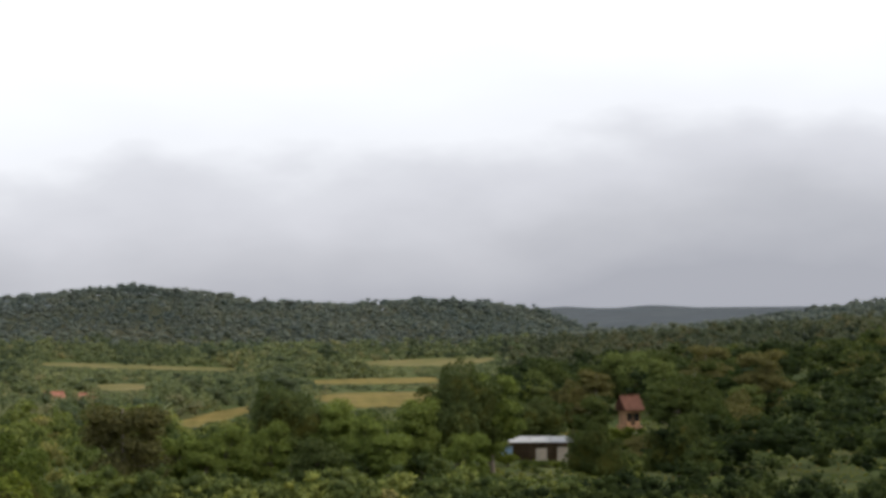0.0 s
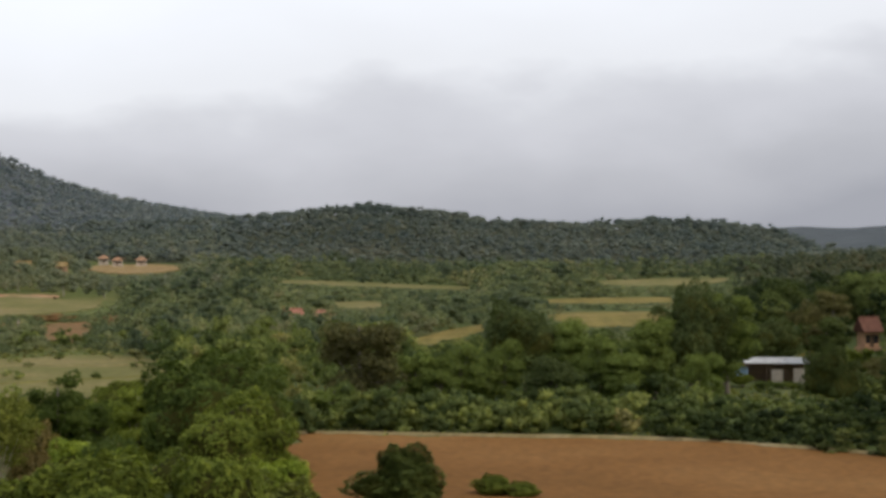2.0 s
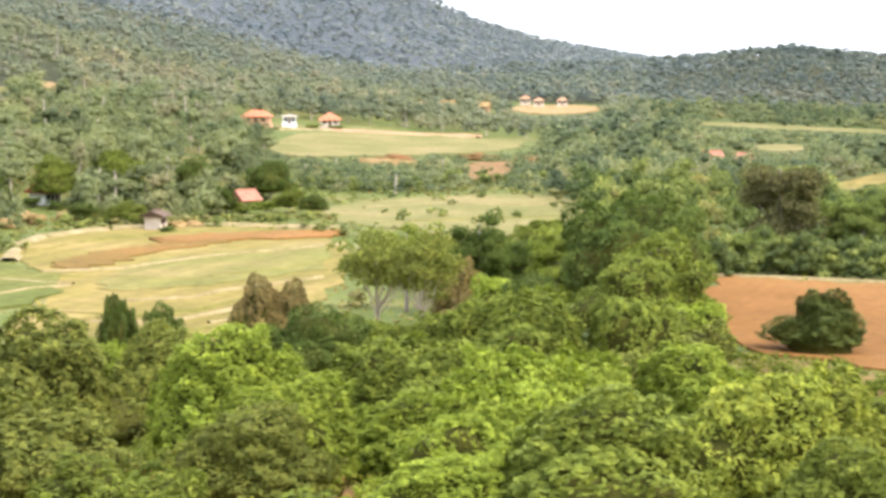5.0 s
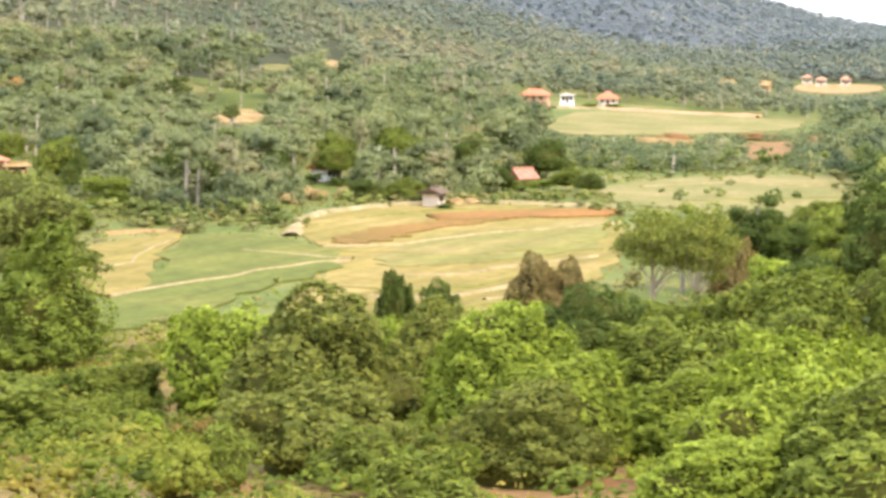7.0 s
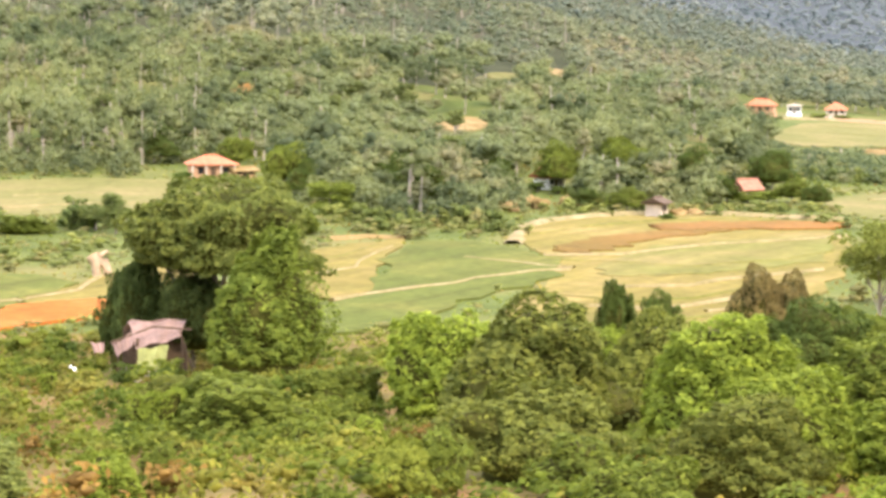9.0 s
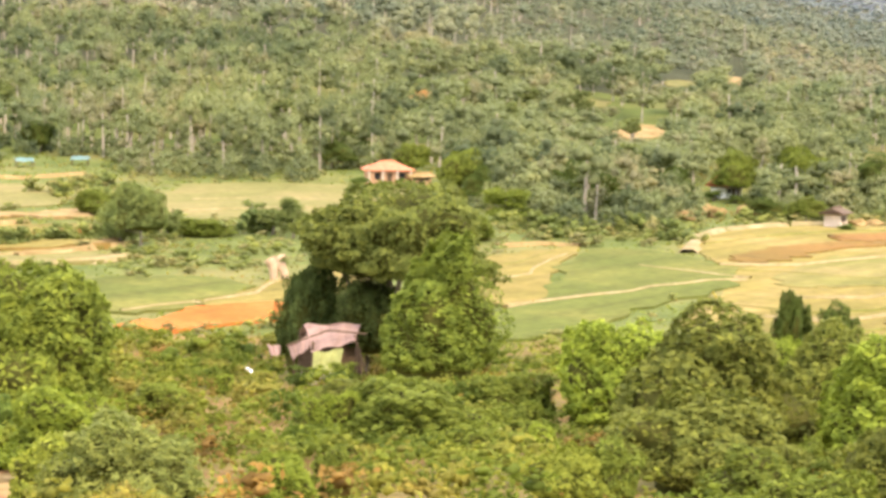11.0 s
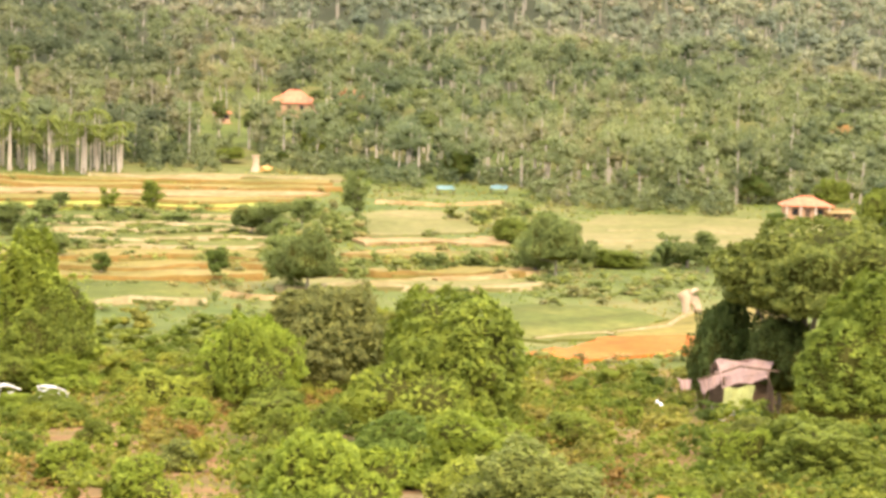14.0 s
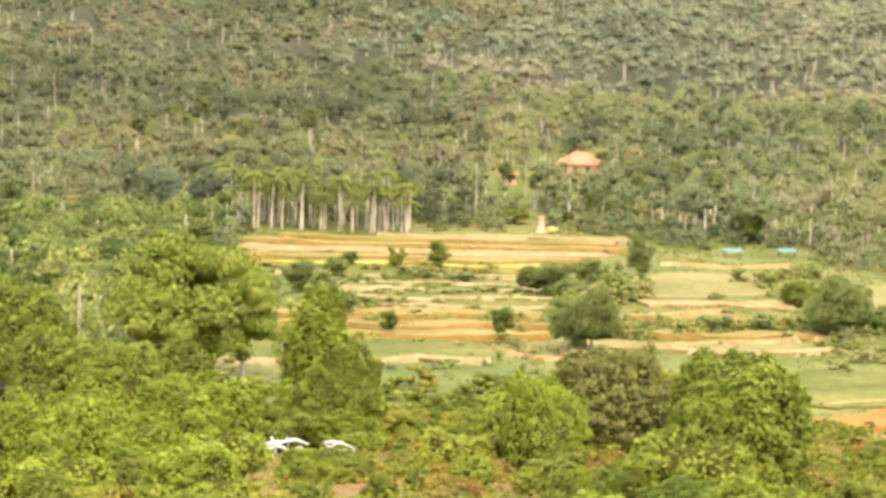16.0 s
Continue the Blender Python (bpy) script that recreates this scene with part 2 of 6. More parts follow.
# valley leaves lifted and blued, so haze sits in the base colour
M_FARVALLEY = foliage("hazed_valley_leaves", ((0.11, 0.138, 0.092), (0.165, 0.20, 0.118), (0.235, 0.265, 0.15), (0.26, 0.255, 0.16)), 0.1, 0.5, False)
# greyed copy of the rise's dark leaves, with haze in the colour
M_RISE = foliage("haze_greyed_leaves", ((0.070, 0.085, 0.066), (0.092, 0.110, 0.080), (0.125, 0.140, 0.095), (0.14, 0.135, 0.09)), 0.1, 0.4, False, 0.3)
# cloud shade over the rise is painted as near-black leaves
M_CLOUDSHADE = foliage("cloud_shaded_leaves", ((0.034, 0.050, 0.022), (0.055, 0.077, 0.030), (0.105, 0.128, 0.045), (0.13, 0.12, 0.055)), 0.3)
# the far mountain's haze is put into this blue-grey leaf colour
M_MOUNT = foliage("haze_blue_leaves", ((0.232, 0.274, 0.322), (0.242, 0.282, 0.328), (0.234, 0.270, 0.312), (0.238, 0.272, 0.310)), 0.0, 0.02, False)
# blend of hillside and mountain leaves that grades the painted haze
M_SLOPE = foliage("hazed_foot_leaves", ((0.178, 0.208, 0.188), (0.205, 0.235, 0.208), (0.232, 0.258, 0.222), (0.245, 0.258, 0.228)), 0.0, 0.3, False, 0.3)
M_BARK = plain("grey_bark", (0.24, 0.20, 0.16), 0.9, 0.5, 3)
M_STEM = plain("weathered_bark", (0.38, 0.33, 0.26), 0.9, 0.35, 2)
M_PALEBARK = plain("pale_bark", (0.46, 0.39, 0.30), 0.9, 0.35, 2)
M_RUSTROOF = plain("rusty_roof", (0.15, 0.068, 0.045), 0.85, 0.35, 0.9)
M_DULLTILE = plain("weathered_tiles", (0.38, 0.17, 0.11), 0.85, 0.35, 0.9)
# ground under the far woods, darkened in colour for shade between the trees
M_GAPFLOOR = soil("shaded_wood_floor", ((0.045, 0.052, 0.026), (0.062, 0.066, 0.034), (0.085, 0.080, 0.044)), 0.012, 0.09, lift=1.0)
# ground beyond 1480 m, tinted blue-grey in place of haze
M_HAZEGROUND = soil("haze_blue_ground", ((0.082, 0.097, 0.104), (0.092, 0.107, 0.113), (0.102, 0.116, 0.119)), 0.012, 0.045, lift=2.0)
M_TILE = plain("clay_tiles", (0.54, 0.19, 0.10), 0.85, 0.35, 0.9)
M_WALL = plain("limewashed_wall", (0.56, 0.47, 0.37), 0.9, 0.2, 0.7)
M_CLAYWALL = plain("clay_wall", (0.46, 0.27, 0.16), 0.95, 0.25, 0.7)
M_WHITE = plain("white_sheet_metal", (0.80, 0.80, 0.78), 0.5, 0.12, 1.0)
M_BLUE = plain("blue_sheet", (0.22, 0.37, 0.36), 0.6, 0.25, 1.0)
M_THATCH = plain("faded_pink_sheet", (0.31, 0.205, 0.172), 0.85, 0.3, 1.5)
M_WOOD = plain("dark_wood", (0.12, 0.08, 0.05), 0.85, 0.4, 3)
M_GLASS = plain("dark_opening", (0.02, 0.02, 0.022), 0.3, 0.3, 2)
# dark bodies inside the crowns: shade of the leaf gaps, put into the colour
M_INNERSHADE = soil("inner_crown_shade", ((0.05, 0.055, 0.012), (0.07, 0.072, 0.015), (0.09, 0.085, 0.02)), 3.0, 30.0)
M_STONE = plain("pale_stone", (0.62, 0.60, 0.56), 0.9, 0.3, 1.5)
M_ORANGE = plain("straw_stack", (0.62, 0.36, 0.12), 0.95, 0.3, 1.5)
# ---- makers ----
rng = np.random.default_rng(7)


def mesh_from(name, verts, faces, material, tint=None, smooth=False):
    """A mesh from arrays: verts (n, 3), faces (m, k)."""
    me = bpy.data.meshes.new(name)
    verts, faces = np.asarray(verts, np.float32), np.asarray(faces, np.int32)
    k = faces.shape[1]
    me.vertices.add(len(verts))
    me.vertices.foreach_set("co", verts.ravel())
    me.loops.add(faces.size)
    me.loops.foreach_set("vertex_index", faces.ravel())
    me.polygons.add(len(faces))
    me.polygons.foreach_set("loop_start", np.arange(0, faces.size, k, dtype=np.int32))
    me.polygons.foreach_set("use_smooth", np.broadcast_to(np.asarray(smooth, bool), len(faces)).copy())
    me.update(calc_edges=True)
    if tint is not None:
        me.attributes.new("tint", "FLOAT", "POINT").data.foreach_set("value", np.asarray(tint, np.float32))
    me.materials.append(material)
    return me


def part(name, bm, material, parent=None, label="", smooth=False):
    me = bpy.data.meshes.new(name)
    bmesh.ops.recalc_face_normals(bm, faces=bm.faces)
    for f in bm.faces:
        f.smooth = smooth
    bm.to_mesh(me)
    bm.free()
    me.materials.append(material)
    ob = new(name, me)
    if parent is not None:
        ob.parent = parent
    return tagged(ob, label)


def add_box(bm, x0, x1, y0, y1, z0, z1):
    v = [bm.verts.new((x, y, z)) for z in (z0, z1) for x, y in ((x0, y0), (x1, y0), (x1, y1), (x0, y1))]
    for q in ((3, 2, 1, 0), (4, 5, 6, 7), (0, 1, 5, 4), (1, 2, 6, 5), (2, 3, 7, 6), (3, 0, 4, 7)):
        bm.faces.new([v[i] for i in q])


def box_part(name, dims, material, parent=None, label="", bevel=0.0):
    bm = bmesh.new()
    add_box(bm, *dims)
    if bevel:
        bmesh.ops.bevel(bm, geom=bm.edges[:], offset=bevel, segments=1, affect="EDGES")
    return part(name, bm, material, parent, label)


def limb(verts, faces, path, radii, sides=6):
    """Adds a tapered tube along a path to lists of verts and quads."""
    base = len(verts)
    path = [Vector(p) for p in path]
    for i, (p, r) in enumerate(zip(path, radii)):
        d = (path[min(i + 1, len(path) - 1)] - path[max(i - 1, 0)]).normalized()
        a = d.orthogonal().normalized()
        c = d.cross(a)
        for s in range(sides):
            w = 2 * math.pi * s / sides
            verts.append(p + a * (math.cos(w) * r) + c * (math.sin(w) * r))
    for i in range(len(path) - 1):
        for s in range(sides):
            t = (s + 1) % sides
            faces.append((base + i * sides + s, base + i * sides + t, base + (i + 1) * sides + t, base + (i + 1) * sides + s))


def leaf_quads(points, normals, size, width=0.5, gen=rng, jitter=0.26):
    """Pointed leaves at the points, facing roughly along the normals."""
    n = len(points)
    size = np.broadcast_to(np.asarray(size, float), n)[:, None] * gen.uniform(0.65, 1.35, (n, 1))
    nr = normals + gen.normal(0, jitter, (n, 3))
    nr /= np.linalg.norm(nr, axis=1, keepdims=True) + 1e-9
    t = np.cross(nr, gen.normal(0, 1, (n, 3)))
    t[:, 2] -= 0.25
    t -= nr * (t * nr).sum(1, keepdims=True)
    t /= np.linalg.norm(t, axis=1, keepdims=True) + 1e-9
    s = np.cross(nr, t)
    v = np.stack([points - t * size, points - s * size * width, points + t * size - nr * size * 0.1, points + s * size * width], 1)
    return v.reshape(-1, 3), np.arange(4 * n).reshape(n, 4)


def ball_small():
    """A round lump of fourteen corners and twelve four-sided faces."""
    v = [(x, y, z) for x in (-1, 1) for y in (-1, 1) for z in (-1, 1)]
    v = [tuple(c / 3**0.5 for c in p) for p in v] + [(1, 0, 0), (-1, 0, 0), (0, 1, 0), (0, -1, 0), (0, 0, 1), (0, 0, -1)]
    f = []
    for i in range(8):
        for ax in range(3):
            j = i ^ (4, 2, 1)[ax]
            if i < j:
                tops = [8 + 2 * o + (0 if v[i][o] > 0 else 1) for o in range(3) if o != ax]
                q = [i, tops[0], j, tops[1]]
                n = np.cross(np.subtract(v[q[2]], v[q[0]]), np.subtract(v[q[3]], v[q[1]]))
                f.append(q if np.dot(n, v[i]) + np.dot(n, v[j]) > 0 else q[::-1])
    return np.array(v), np.array(f)


def ball_large(k):
    """A round lump from a cube with k x k faces a side."""
    g = np.linspace(-1, 1, k + 1)
    index, v, f = {}, [], []

    def corner(p):
        key = tuple(np.round(p, 6))
        if key not in index:
            index[key] = len(v)
            v.append(np.array(p) / np.linalg.norm(p))
        return index[key]

    for axis in range(3):
        for sign in (-1, 1):
            for i in range(k):
                for j in range(k):
                    q = []
                    for u, w in ((g[i], g[j]), (g[i + 1], g[j]), (g[i + 1], g[j + 1]), (g[i], g[j + 1])):
                        c = [0.0, 0.0, 0.0]
                        c[axis], c[(axis + 1) % 3], c[(axis + 2) % 3] = sign, u, w
                        q.append(corner(c))
                    f.append(q if sign > 0 else q[::-1])
    return np.array(v), np.array(f)


BALL1, BALL2 = ball_small(), ball_large(2)


def leafy(leaves, centres, radii, ball, flat=0.8, gen=rng):
    """Loose leaves over the dense, uneven lumps of a crown: corners, faces and which faces are smooth."""
    bv, bf = ball
    k, m = len(centres), len(bv)
    lumps = bv[None] * (radii[:, None] * gen.uniform(0.55, 1.25, (k, m)))[:, :, None] * np.array([1, 1, flat]) + centres[:, None, :]
    faces = bf[None] + m * np.arange(k)[:, None, None] + len(leaves)
    v = np.concatenate([leaves, lumps.reshape(-1, 3)])
    f = np.concatenate([np.arange(len(leaves)).reshape(-1, 4), faces.reshape(-1, 4)])
    return v, f, np.arange(len(f)) >= len(leaves) // 4


def crown_points(n, lumps, lo, hi, radius, lump=(0.16, 0.28), shape="round", gen=rng):
    """Points and outward normals of a lumpy crown between two heights, within a radius about the z axis."""
    c = gen.normal(0, 1, (lumps, 3))
    c /= np.linalg.norm(c, axis=1, keepdims=True)
    c *= gen.uniform(0.45, 1.0, (lumps, 1))
    mid, half = (lo + hi) / 2, (hi - lo) / 2
    rad = gen.uniform(*lump, lumps)
    if shape == "flat":
        c[:, 2] = np.abs(c[:, 2]) * 0.9 - 0.35
    if shape == "dome":
        up, turn = gen.uniform(0, 1, lumps), gen.uniform(0, 2 * math.pi, lumps)
        up[: lumps // 4] *= 0.3
        ring = np.sqrt(1 - up**2) * gen.uniform(0.5, 1, lumps)
        c = np.stack([np.cos(turn) * ring, np.sin(turn) * ring, up], 1)
        mid, half = lo + rad * 0.3, hi - lo - rad * 0.3
    room = np.maximum(0.05, radius - rad * 0.9)[:, None]
    centre = c * np.concatenate([room, room, np.maximum(0.04, half - rad * 0.75)[:, None]], 1)
    centre[:, 2] += mid
    which = gen.choice(lumps, n, p=rad**2 / (rad**2).sum())
    d = gen.normal(0, 1, (n, 3))
    d[:, 2] = np.where(d[:, 2] < -0.25, -d[:, 2], d[:, 2])
    d /= np.linalg.norm(d, axis=1, keepdims=True)
    flat = np.array([1, 1, 0.75 if shape != "flat" else 0.5])
    pts = centre[which] + d * flat * rad[which][:, None] * gen.uniform(0.62, 1.06, (n, 1))
    d = d + np.array([0, 0, 0.12])
    return pts, d, centre, rad


BALL8 = ball_large(8)


def on_ball(n, gen, floor=-0.5):
    u = gen.normal(0, 1, (n, 3))
    u /= np.linalg.norm(u, axis=1, keepdims=True)
    u[:, 2] = np.where(u[:, 2] < floor, -u[:, 2], u[:, 2])
    return u


def clumpy(n, leaf, clumps, lo, tall, boughs=11, leafwidth=0.48, jitter=0.6, swell=0.55, full=0.8, taper=0.0, gen=rng):
    """A crown 1 m wide from lo to tall: a dense body, coloured dark for inner shade, with a few large boughs, under
    leaves that gather in many clumps with gaps between.
    Returns the leaves' corners, the body's corners and the ends of the boughs."""
    big, small = on_ball(boughs, gen, -0.4), on_ball(clumps, gen)
    reach, tip = gen.uniform(0.3, 0.62, boughs), gen.uniform(0.25, 1.0, boughs)
    spread = 1.25 / clumps**0.5 * gen.uniform(0.75, 1.2, clumps)
    low, up = (tall - lo) * 0.4, (tall - lo) * 0.6

    def surface(u, k):
        bump = (tip * np.exp(-np.clip(2 - 2 * (u @ big.T), 0, 4) / reach**2)).max(1)
        size = (0.62 + swell * bump) * k
        ring = np.hypot(u[:, 0], u[:, 1]) + 1e-9
        foot = np.clip(-u[:, 2], 0, 1) if lo < 0.05 else np.zeros(len(u))
        side = np.where(foot > 0, (1 - 0.15 * foot) / ring, ring ** (full - 1)) * 0.5 * size
        side = side * (1 - taper * np.clip(u[:, 2] + 0.35, 0, 1))
        p = np.stack([u[:, 0] * side, u[:, 1] * side, lo + low + u[:, 2] * np.where(u[:, 2] < 0, low * (size if lo > 0.05 else 1.0), up * size)], 1)
        p[:, 2] = np.maximum(p[:, 2], lo * 0.6)
        return p

    u = on_ball(int(n * 2.2), gen, -0.55)
    near = np.exp(-np.clip(2 - 2 * (u @ small.T), 0, 4) / spread**2)
    which, fine = near.argmax(1), near.max(1)
    keep = np.nonzero(gen.uniform(0, 1, len(u)) < 0.28 + fine**1.3)[0][:n]
    u, which, fine = u[keep], which[keep], fine[keep]
    pts = surface(u, 0.9 + 0.16 * fine + gen.normal(0, 0.02, len(u)))
    hub = surface(small, np.full(clumps, 0.84))
    nrm = pts - hub[which]
    nrm /= np.linalg.norm(nrm, axis=1, keepdims=True) + 1e-9
    leaves = leaf_quads(pts, nrm + 0.3 * u + np.array([0, 0, 0.2]), leaf, leafwidth, gen=gen, jitter=jitter)[0]
    return leaves, surface(BALL8[0], gen.uniform(0.78, 0.88, len(BALL8[0]))), surface(big, np.full(boughs, 0.8))


def full_kind(name, n, leaf, lo=0.0, clumps=90, tall=0.8, bark=None, radius=0.02, limbs=6, **shape):
    """A template bush or tree 1 m wide with a full, clumpy crown, kept out of the scene and only copied."""
    leaves, body, ends = clumpy(n, leaf, clumps, lo, tall, **shape)
    k = len(leaves) // 4
    wide, high = np.quantile(np.hypot(leaves[:, 0], leaves[:, 1]), 0.97), np.quantile(leaves[:, 2], 0.995)
    leaves, body, ends = (a * np.array([0.5 / wide, 0.5 / wide, tall / high]) for a in (leaves, body, ends))
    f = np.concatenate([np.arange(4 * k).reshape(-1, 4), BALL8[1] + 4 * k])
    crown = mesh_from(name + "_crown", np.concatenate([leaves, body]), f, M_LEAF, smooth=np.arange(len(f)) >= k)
    crown.materials.append(M_INNERSHADE)
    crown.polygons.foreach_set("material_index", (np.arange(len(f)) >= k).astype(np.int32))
    return crown, trunk_mesh(name + "_trunk", ends, tall * 0.6, radius, bark or M_BARK, limbs), tall


def trunk_mesh(name, centres, top, radius, material, limbs=7, lean=0.03, gen=rng):
    verts, faces = [], []
    fork = top * 0.45
    bend = gen.normal(0, lean, 2)
    axis = [(0, 0, -0.05), (bend[0] * 0.3, bend[1] * 0.3, fork * 0.4), (bend[0], bend[1], fork), (bend[0] * 1.4, bend[1] * 1.2, top)]
    limb(verts, faces, axis, [radius * 1.35, radius, radius * 0.8, radius * 0.25], 7)
    order = gen.permutation(len(centres))[:limbs]
    for i in order:
        p = Vector(centres[i])
        s = Vector((bend[0], bend[1], fork * gen.uniform(0.75, 1.1)))
        m = s.lerp(p, 0.5) + Vector((0, 0, -0.03))
        limb(verts, faces, [s, m, p], [radius * 0.5, radius * 0.36, radius * 0.12], 5)
    return mesh_from(name, [tuple(v) for v in verts], faces, material, smooth=True)


def tree_kind(name, n, leaf, lo=0.15, lumps=16, shape="round", lump=(0.15, 0.27), tall=1.0, bark=None, radius=0.03, limbs=7, leafwidth=0.48, core=0.56):
    """A template tree 1 m wide and `tall` m high: an Empty with a trunk and a crown. It is kept out of the scene and only copied."""
    pts, nrm, centres, rad = crown_points(n, lumps, lo * tall, tall, 0.5, lump, shape)
    v, f, smooth = leafy(leaf_quads(pts, nrm, leaf, leafwidth, jitter=0.65)[0], centres, rad * core, BALL2)
    crown = mesh_from(name + "_crown", v, f, M_LEAF, smooth=smooth)
    stem = trunk_mesh(name + "_trunk", centres, tall * (0.5 if shape == "dome" else 0.8), radius, bark or M_BARK, limbs)
    return crown, stem, tall


def plant(kind, name, label, category, bearing, r, height, width, colour, group="", sink=0.1, spin=None):
    """One tree or bush of a kind, with its own size and leaf colour, standing on the ground."""
    crown, stem, tall = kind
    p = place(bearing, r, -sink)
    base = new(name)
    base.matrix_world = Matrix.LocRotScale(p, Euler((0, 0, rng.uniform(0, 6.28) if spin is None else spin)), (width * 1.14, width * 1.14, height / tall))
    for nm, me in (("trunk", stem), ("crown", crown)):
        ob = new(nm, me)
        ob.parent = base
        if nm == "crown":
            j = rng.uniform(0.98, 1.26)
            ob.color = (colour[0] * j, colour[1] * j, colour[2] * j, 1)
    return tagged(base, label, category, group)


def smooth_outline(poly, rounds=2, wobble=0.0):
    pts = [np.array(p, float) for p in poly]
    for _ in range(rounds):
        out = []
        for a, b in zip(pts, pts[1:] + pts[:1]):
            out += [a * 0.75 + b * 0.25, a * 0.25 + b * 0.75]
        pts = out
    return [p + rng.normal(0, wobble, 2) for p in pts] if wobble else pts


FIELDS = []


def in_fields(x, y):
    """Which of the plan points lie on a field."""
    hit = np.zeros(len(x), bool)
    for poly in FIELDS:
        inside = np.zeros(len(x), bool)
        for (ax, ay), (bx, by) in zip(poly, np.roll(poly, -1, axis=0)):
            cross = (ay > y) != (by > y)
            inside ^= cross & (x < (bx - ax) * (y - ay) / (by - ay + 1e-12) + ax)
        hit |= inside
    return hit


def field(name, outline, material, label, category="field", up=0.12, step=14.0, skirt=0.7, rounds=2, wobble=0.9):
    """A field draped on the ground: its outline as bearings and ranges, with a low earth edge all round."""
    xy = [np.array(to_plan(b, r)) for b, r in outline]
    xy = smooth_outline(xy, rounds, wobble)
    FIELDS.append(np.array(xy))
    bm = bmesh.new()
    bm.faces.new([bm.verts.new((p[0], p[1], 0)) for p in xy])
    lo, hi = np.min(xy, axis=0), np.max(xy, axis=0)
    for ax in (0, 1):
        for c in np.arange(lo[ax] + step / 2, hi[ax], step):
            co, no = [0, 0, 0], [0, 0, 0]
            co[ax], no[ax] = c, 1
            bmesh.ops.bisect_plane(bm, geom=bm.verts[:] + bm.edges[:] + bm.faces[:], plane_co=co, plane_no=no)
    bmesh.ops.triangulate(bm, faces=bm.faces[:])
    vs = np.array([v.co[:2] for v in bm.verts])
    z = ground_at(vs[:, 0], vs[:, 1])
    for v, h in zip(bm.verts, z):
        v.co.z = h + up
    rim = [e for e in bm.edges if e.is_boundary]
    low = bmesh.ops.extrude_edge_only(bm, edges=rim)["geom"]
    for v in low:
        if isinstance(v, bmesh.types.BMVert):
            v.co.z -= skirt
    return tagged(part(name, bm, material), label, category, kind="structure")


def bund(outline, width=1.1, height=0.45, material=None, name="bund", label="dry earth bund between two fields"):
    """A low ridge of earth along a line of bearings and ranges."""
    xy = [np.array(to_plan(b, r)) for b, r in outline]
    line = []
    for a, b in zip(xy, xy[1:]):
        k = max(2, int(np.linalg.norm(b - a) / 5))
        line += [a + (b - a) * i / k for i in range(k)]
    line.append(xy[-1])
    verts, faces = [], []
    for i, p in enumerate(line):
        d = line[min(i + 1, len(line) - 1)] - line[max(i - 1, 0)]
        side = np.array([-d[1], d[0]]) / (np.linalg.norm(d) + 1e-9)
        p = p + side * rng.normal(0, 0.35)
        w = width * rng.uniform(0.7, 1.3)
        for o, h in ((-w, -0.3), (-w * 0.4, height), (w * 0.4, height * 0.9), (w, -0.3)):
            q = p + side * o
            verts.append((q[0], q[1], float(ground_at(q[0], q[1])[0]) + 0.1 + h * rng.uniform(0.8, 1.2)))
    for i in range(len(line) - 1):
        for j in range(3):
            faces.append((i * 4 + j, i * 4 + j + 1, i * 4 + j + 5, i * 4 + j + 4))
    return tagged(new(name, mesh_from(name, verts, faces, material or M_BUND, smooth=True)), label, "bund", "field bunds", "structure")
# ---- the ground: one sheet to the horizon ----
def build_ground():
    bearings = np.concatenate([np.arange(-30, 80, 0.5), np.arange(80, 330, 5.0)])
    ranges = np.concatenate([[0.0], np.arange(6, 60, 4.0), np.arange(60, 250, 5.0), np.geomspace(250, 4700, 90)])
    B, R = np.meshgrid(bearings, ranges, indexing="ij")
    Bw = np.where(B > 205, B - 360, B)
    z = ground_polar(Bw.ravel(), R.ravel())
    x, y = to_plan(Bw.ravel(), R.ravel())
    nb, nr = B.shape
    i, j = np.meshgrid(np.arange(nb), np.arange(nr - 1), indexing="ij")
    k = (i + 1) % nb
    faces = np.stack([i * nr + j, k * nr + j, k * nr + j + 1, i * nr + j + 1], -1).reshape(-1, 4)
    me = mesh_from("ground", np.stack([x, y, z], 1), faces, M_GROUND, smooth=True)
    me.materials.append(M_SCRUB)
    me.materials.append(M_GAPFLOOR)
    me.materials.append(M_HAZEGROUND)
    me.materials.append(M_SWARD)
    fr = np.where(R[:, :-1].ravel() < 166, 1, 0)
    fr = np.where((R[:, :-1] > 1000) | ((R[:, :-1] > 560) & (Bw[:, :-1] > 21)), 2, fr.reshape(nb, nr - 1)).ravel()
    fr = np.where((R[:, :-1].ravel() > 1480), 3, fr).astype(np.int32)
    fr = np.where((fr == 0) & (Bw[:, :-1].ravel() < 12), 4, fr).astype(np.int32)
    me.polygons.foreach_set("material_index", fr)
    return tagged(new("ground", me), "grassy valley floor and scrub-covered slopes", "ground", kind="structure")


build_ground()

# ---- fields on the valley floor ----
field("field_straw", [(27.7, 265), (27.0, 284), (24.7, 297), (21.3, 301), (18.0, 289), (17.6, 230), (18.8, 205), (20.9, 178), (23.0, 172), (26.4, 174), (28.6, 180), (26.0, 220), (27.6, 249)],
      M_STRAW, "harvested straw-coloured field with curved mowing lines")
field("field_umber", [(26.7, 242), (25.9, 254), (24.4, 266), (22.6, 276), (21.3, 281), (21.4, 273), (22.8, 265), (24.4, 250), (25.2, 241), (25.9, 237)],
      M_UMBER, "curved strip of dark brown stubble across the straw field", up=0.3)
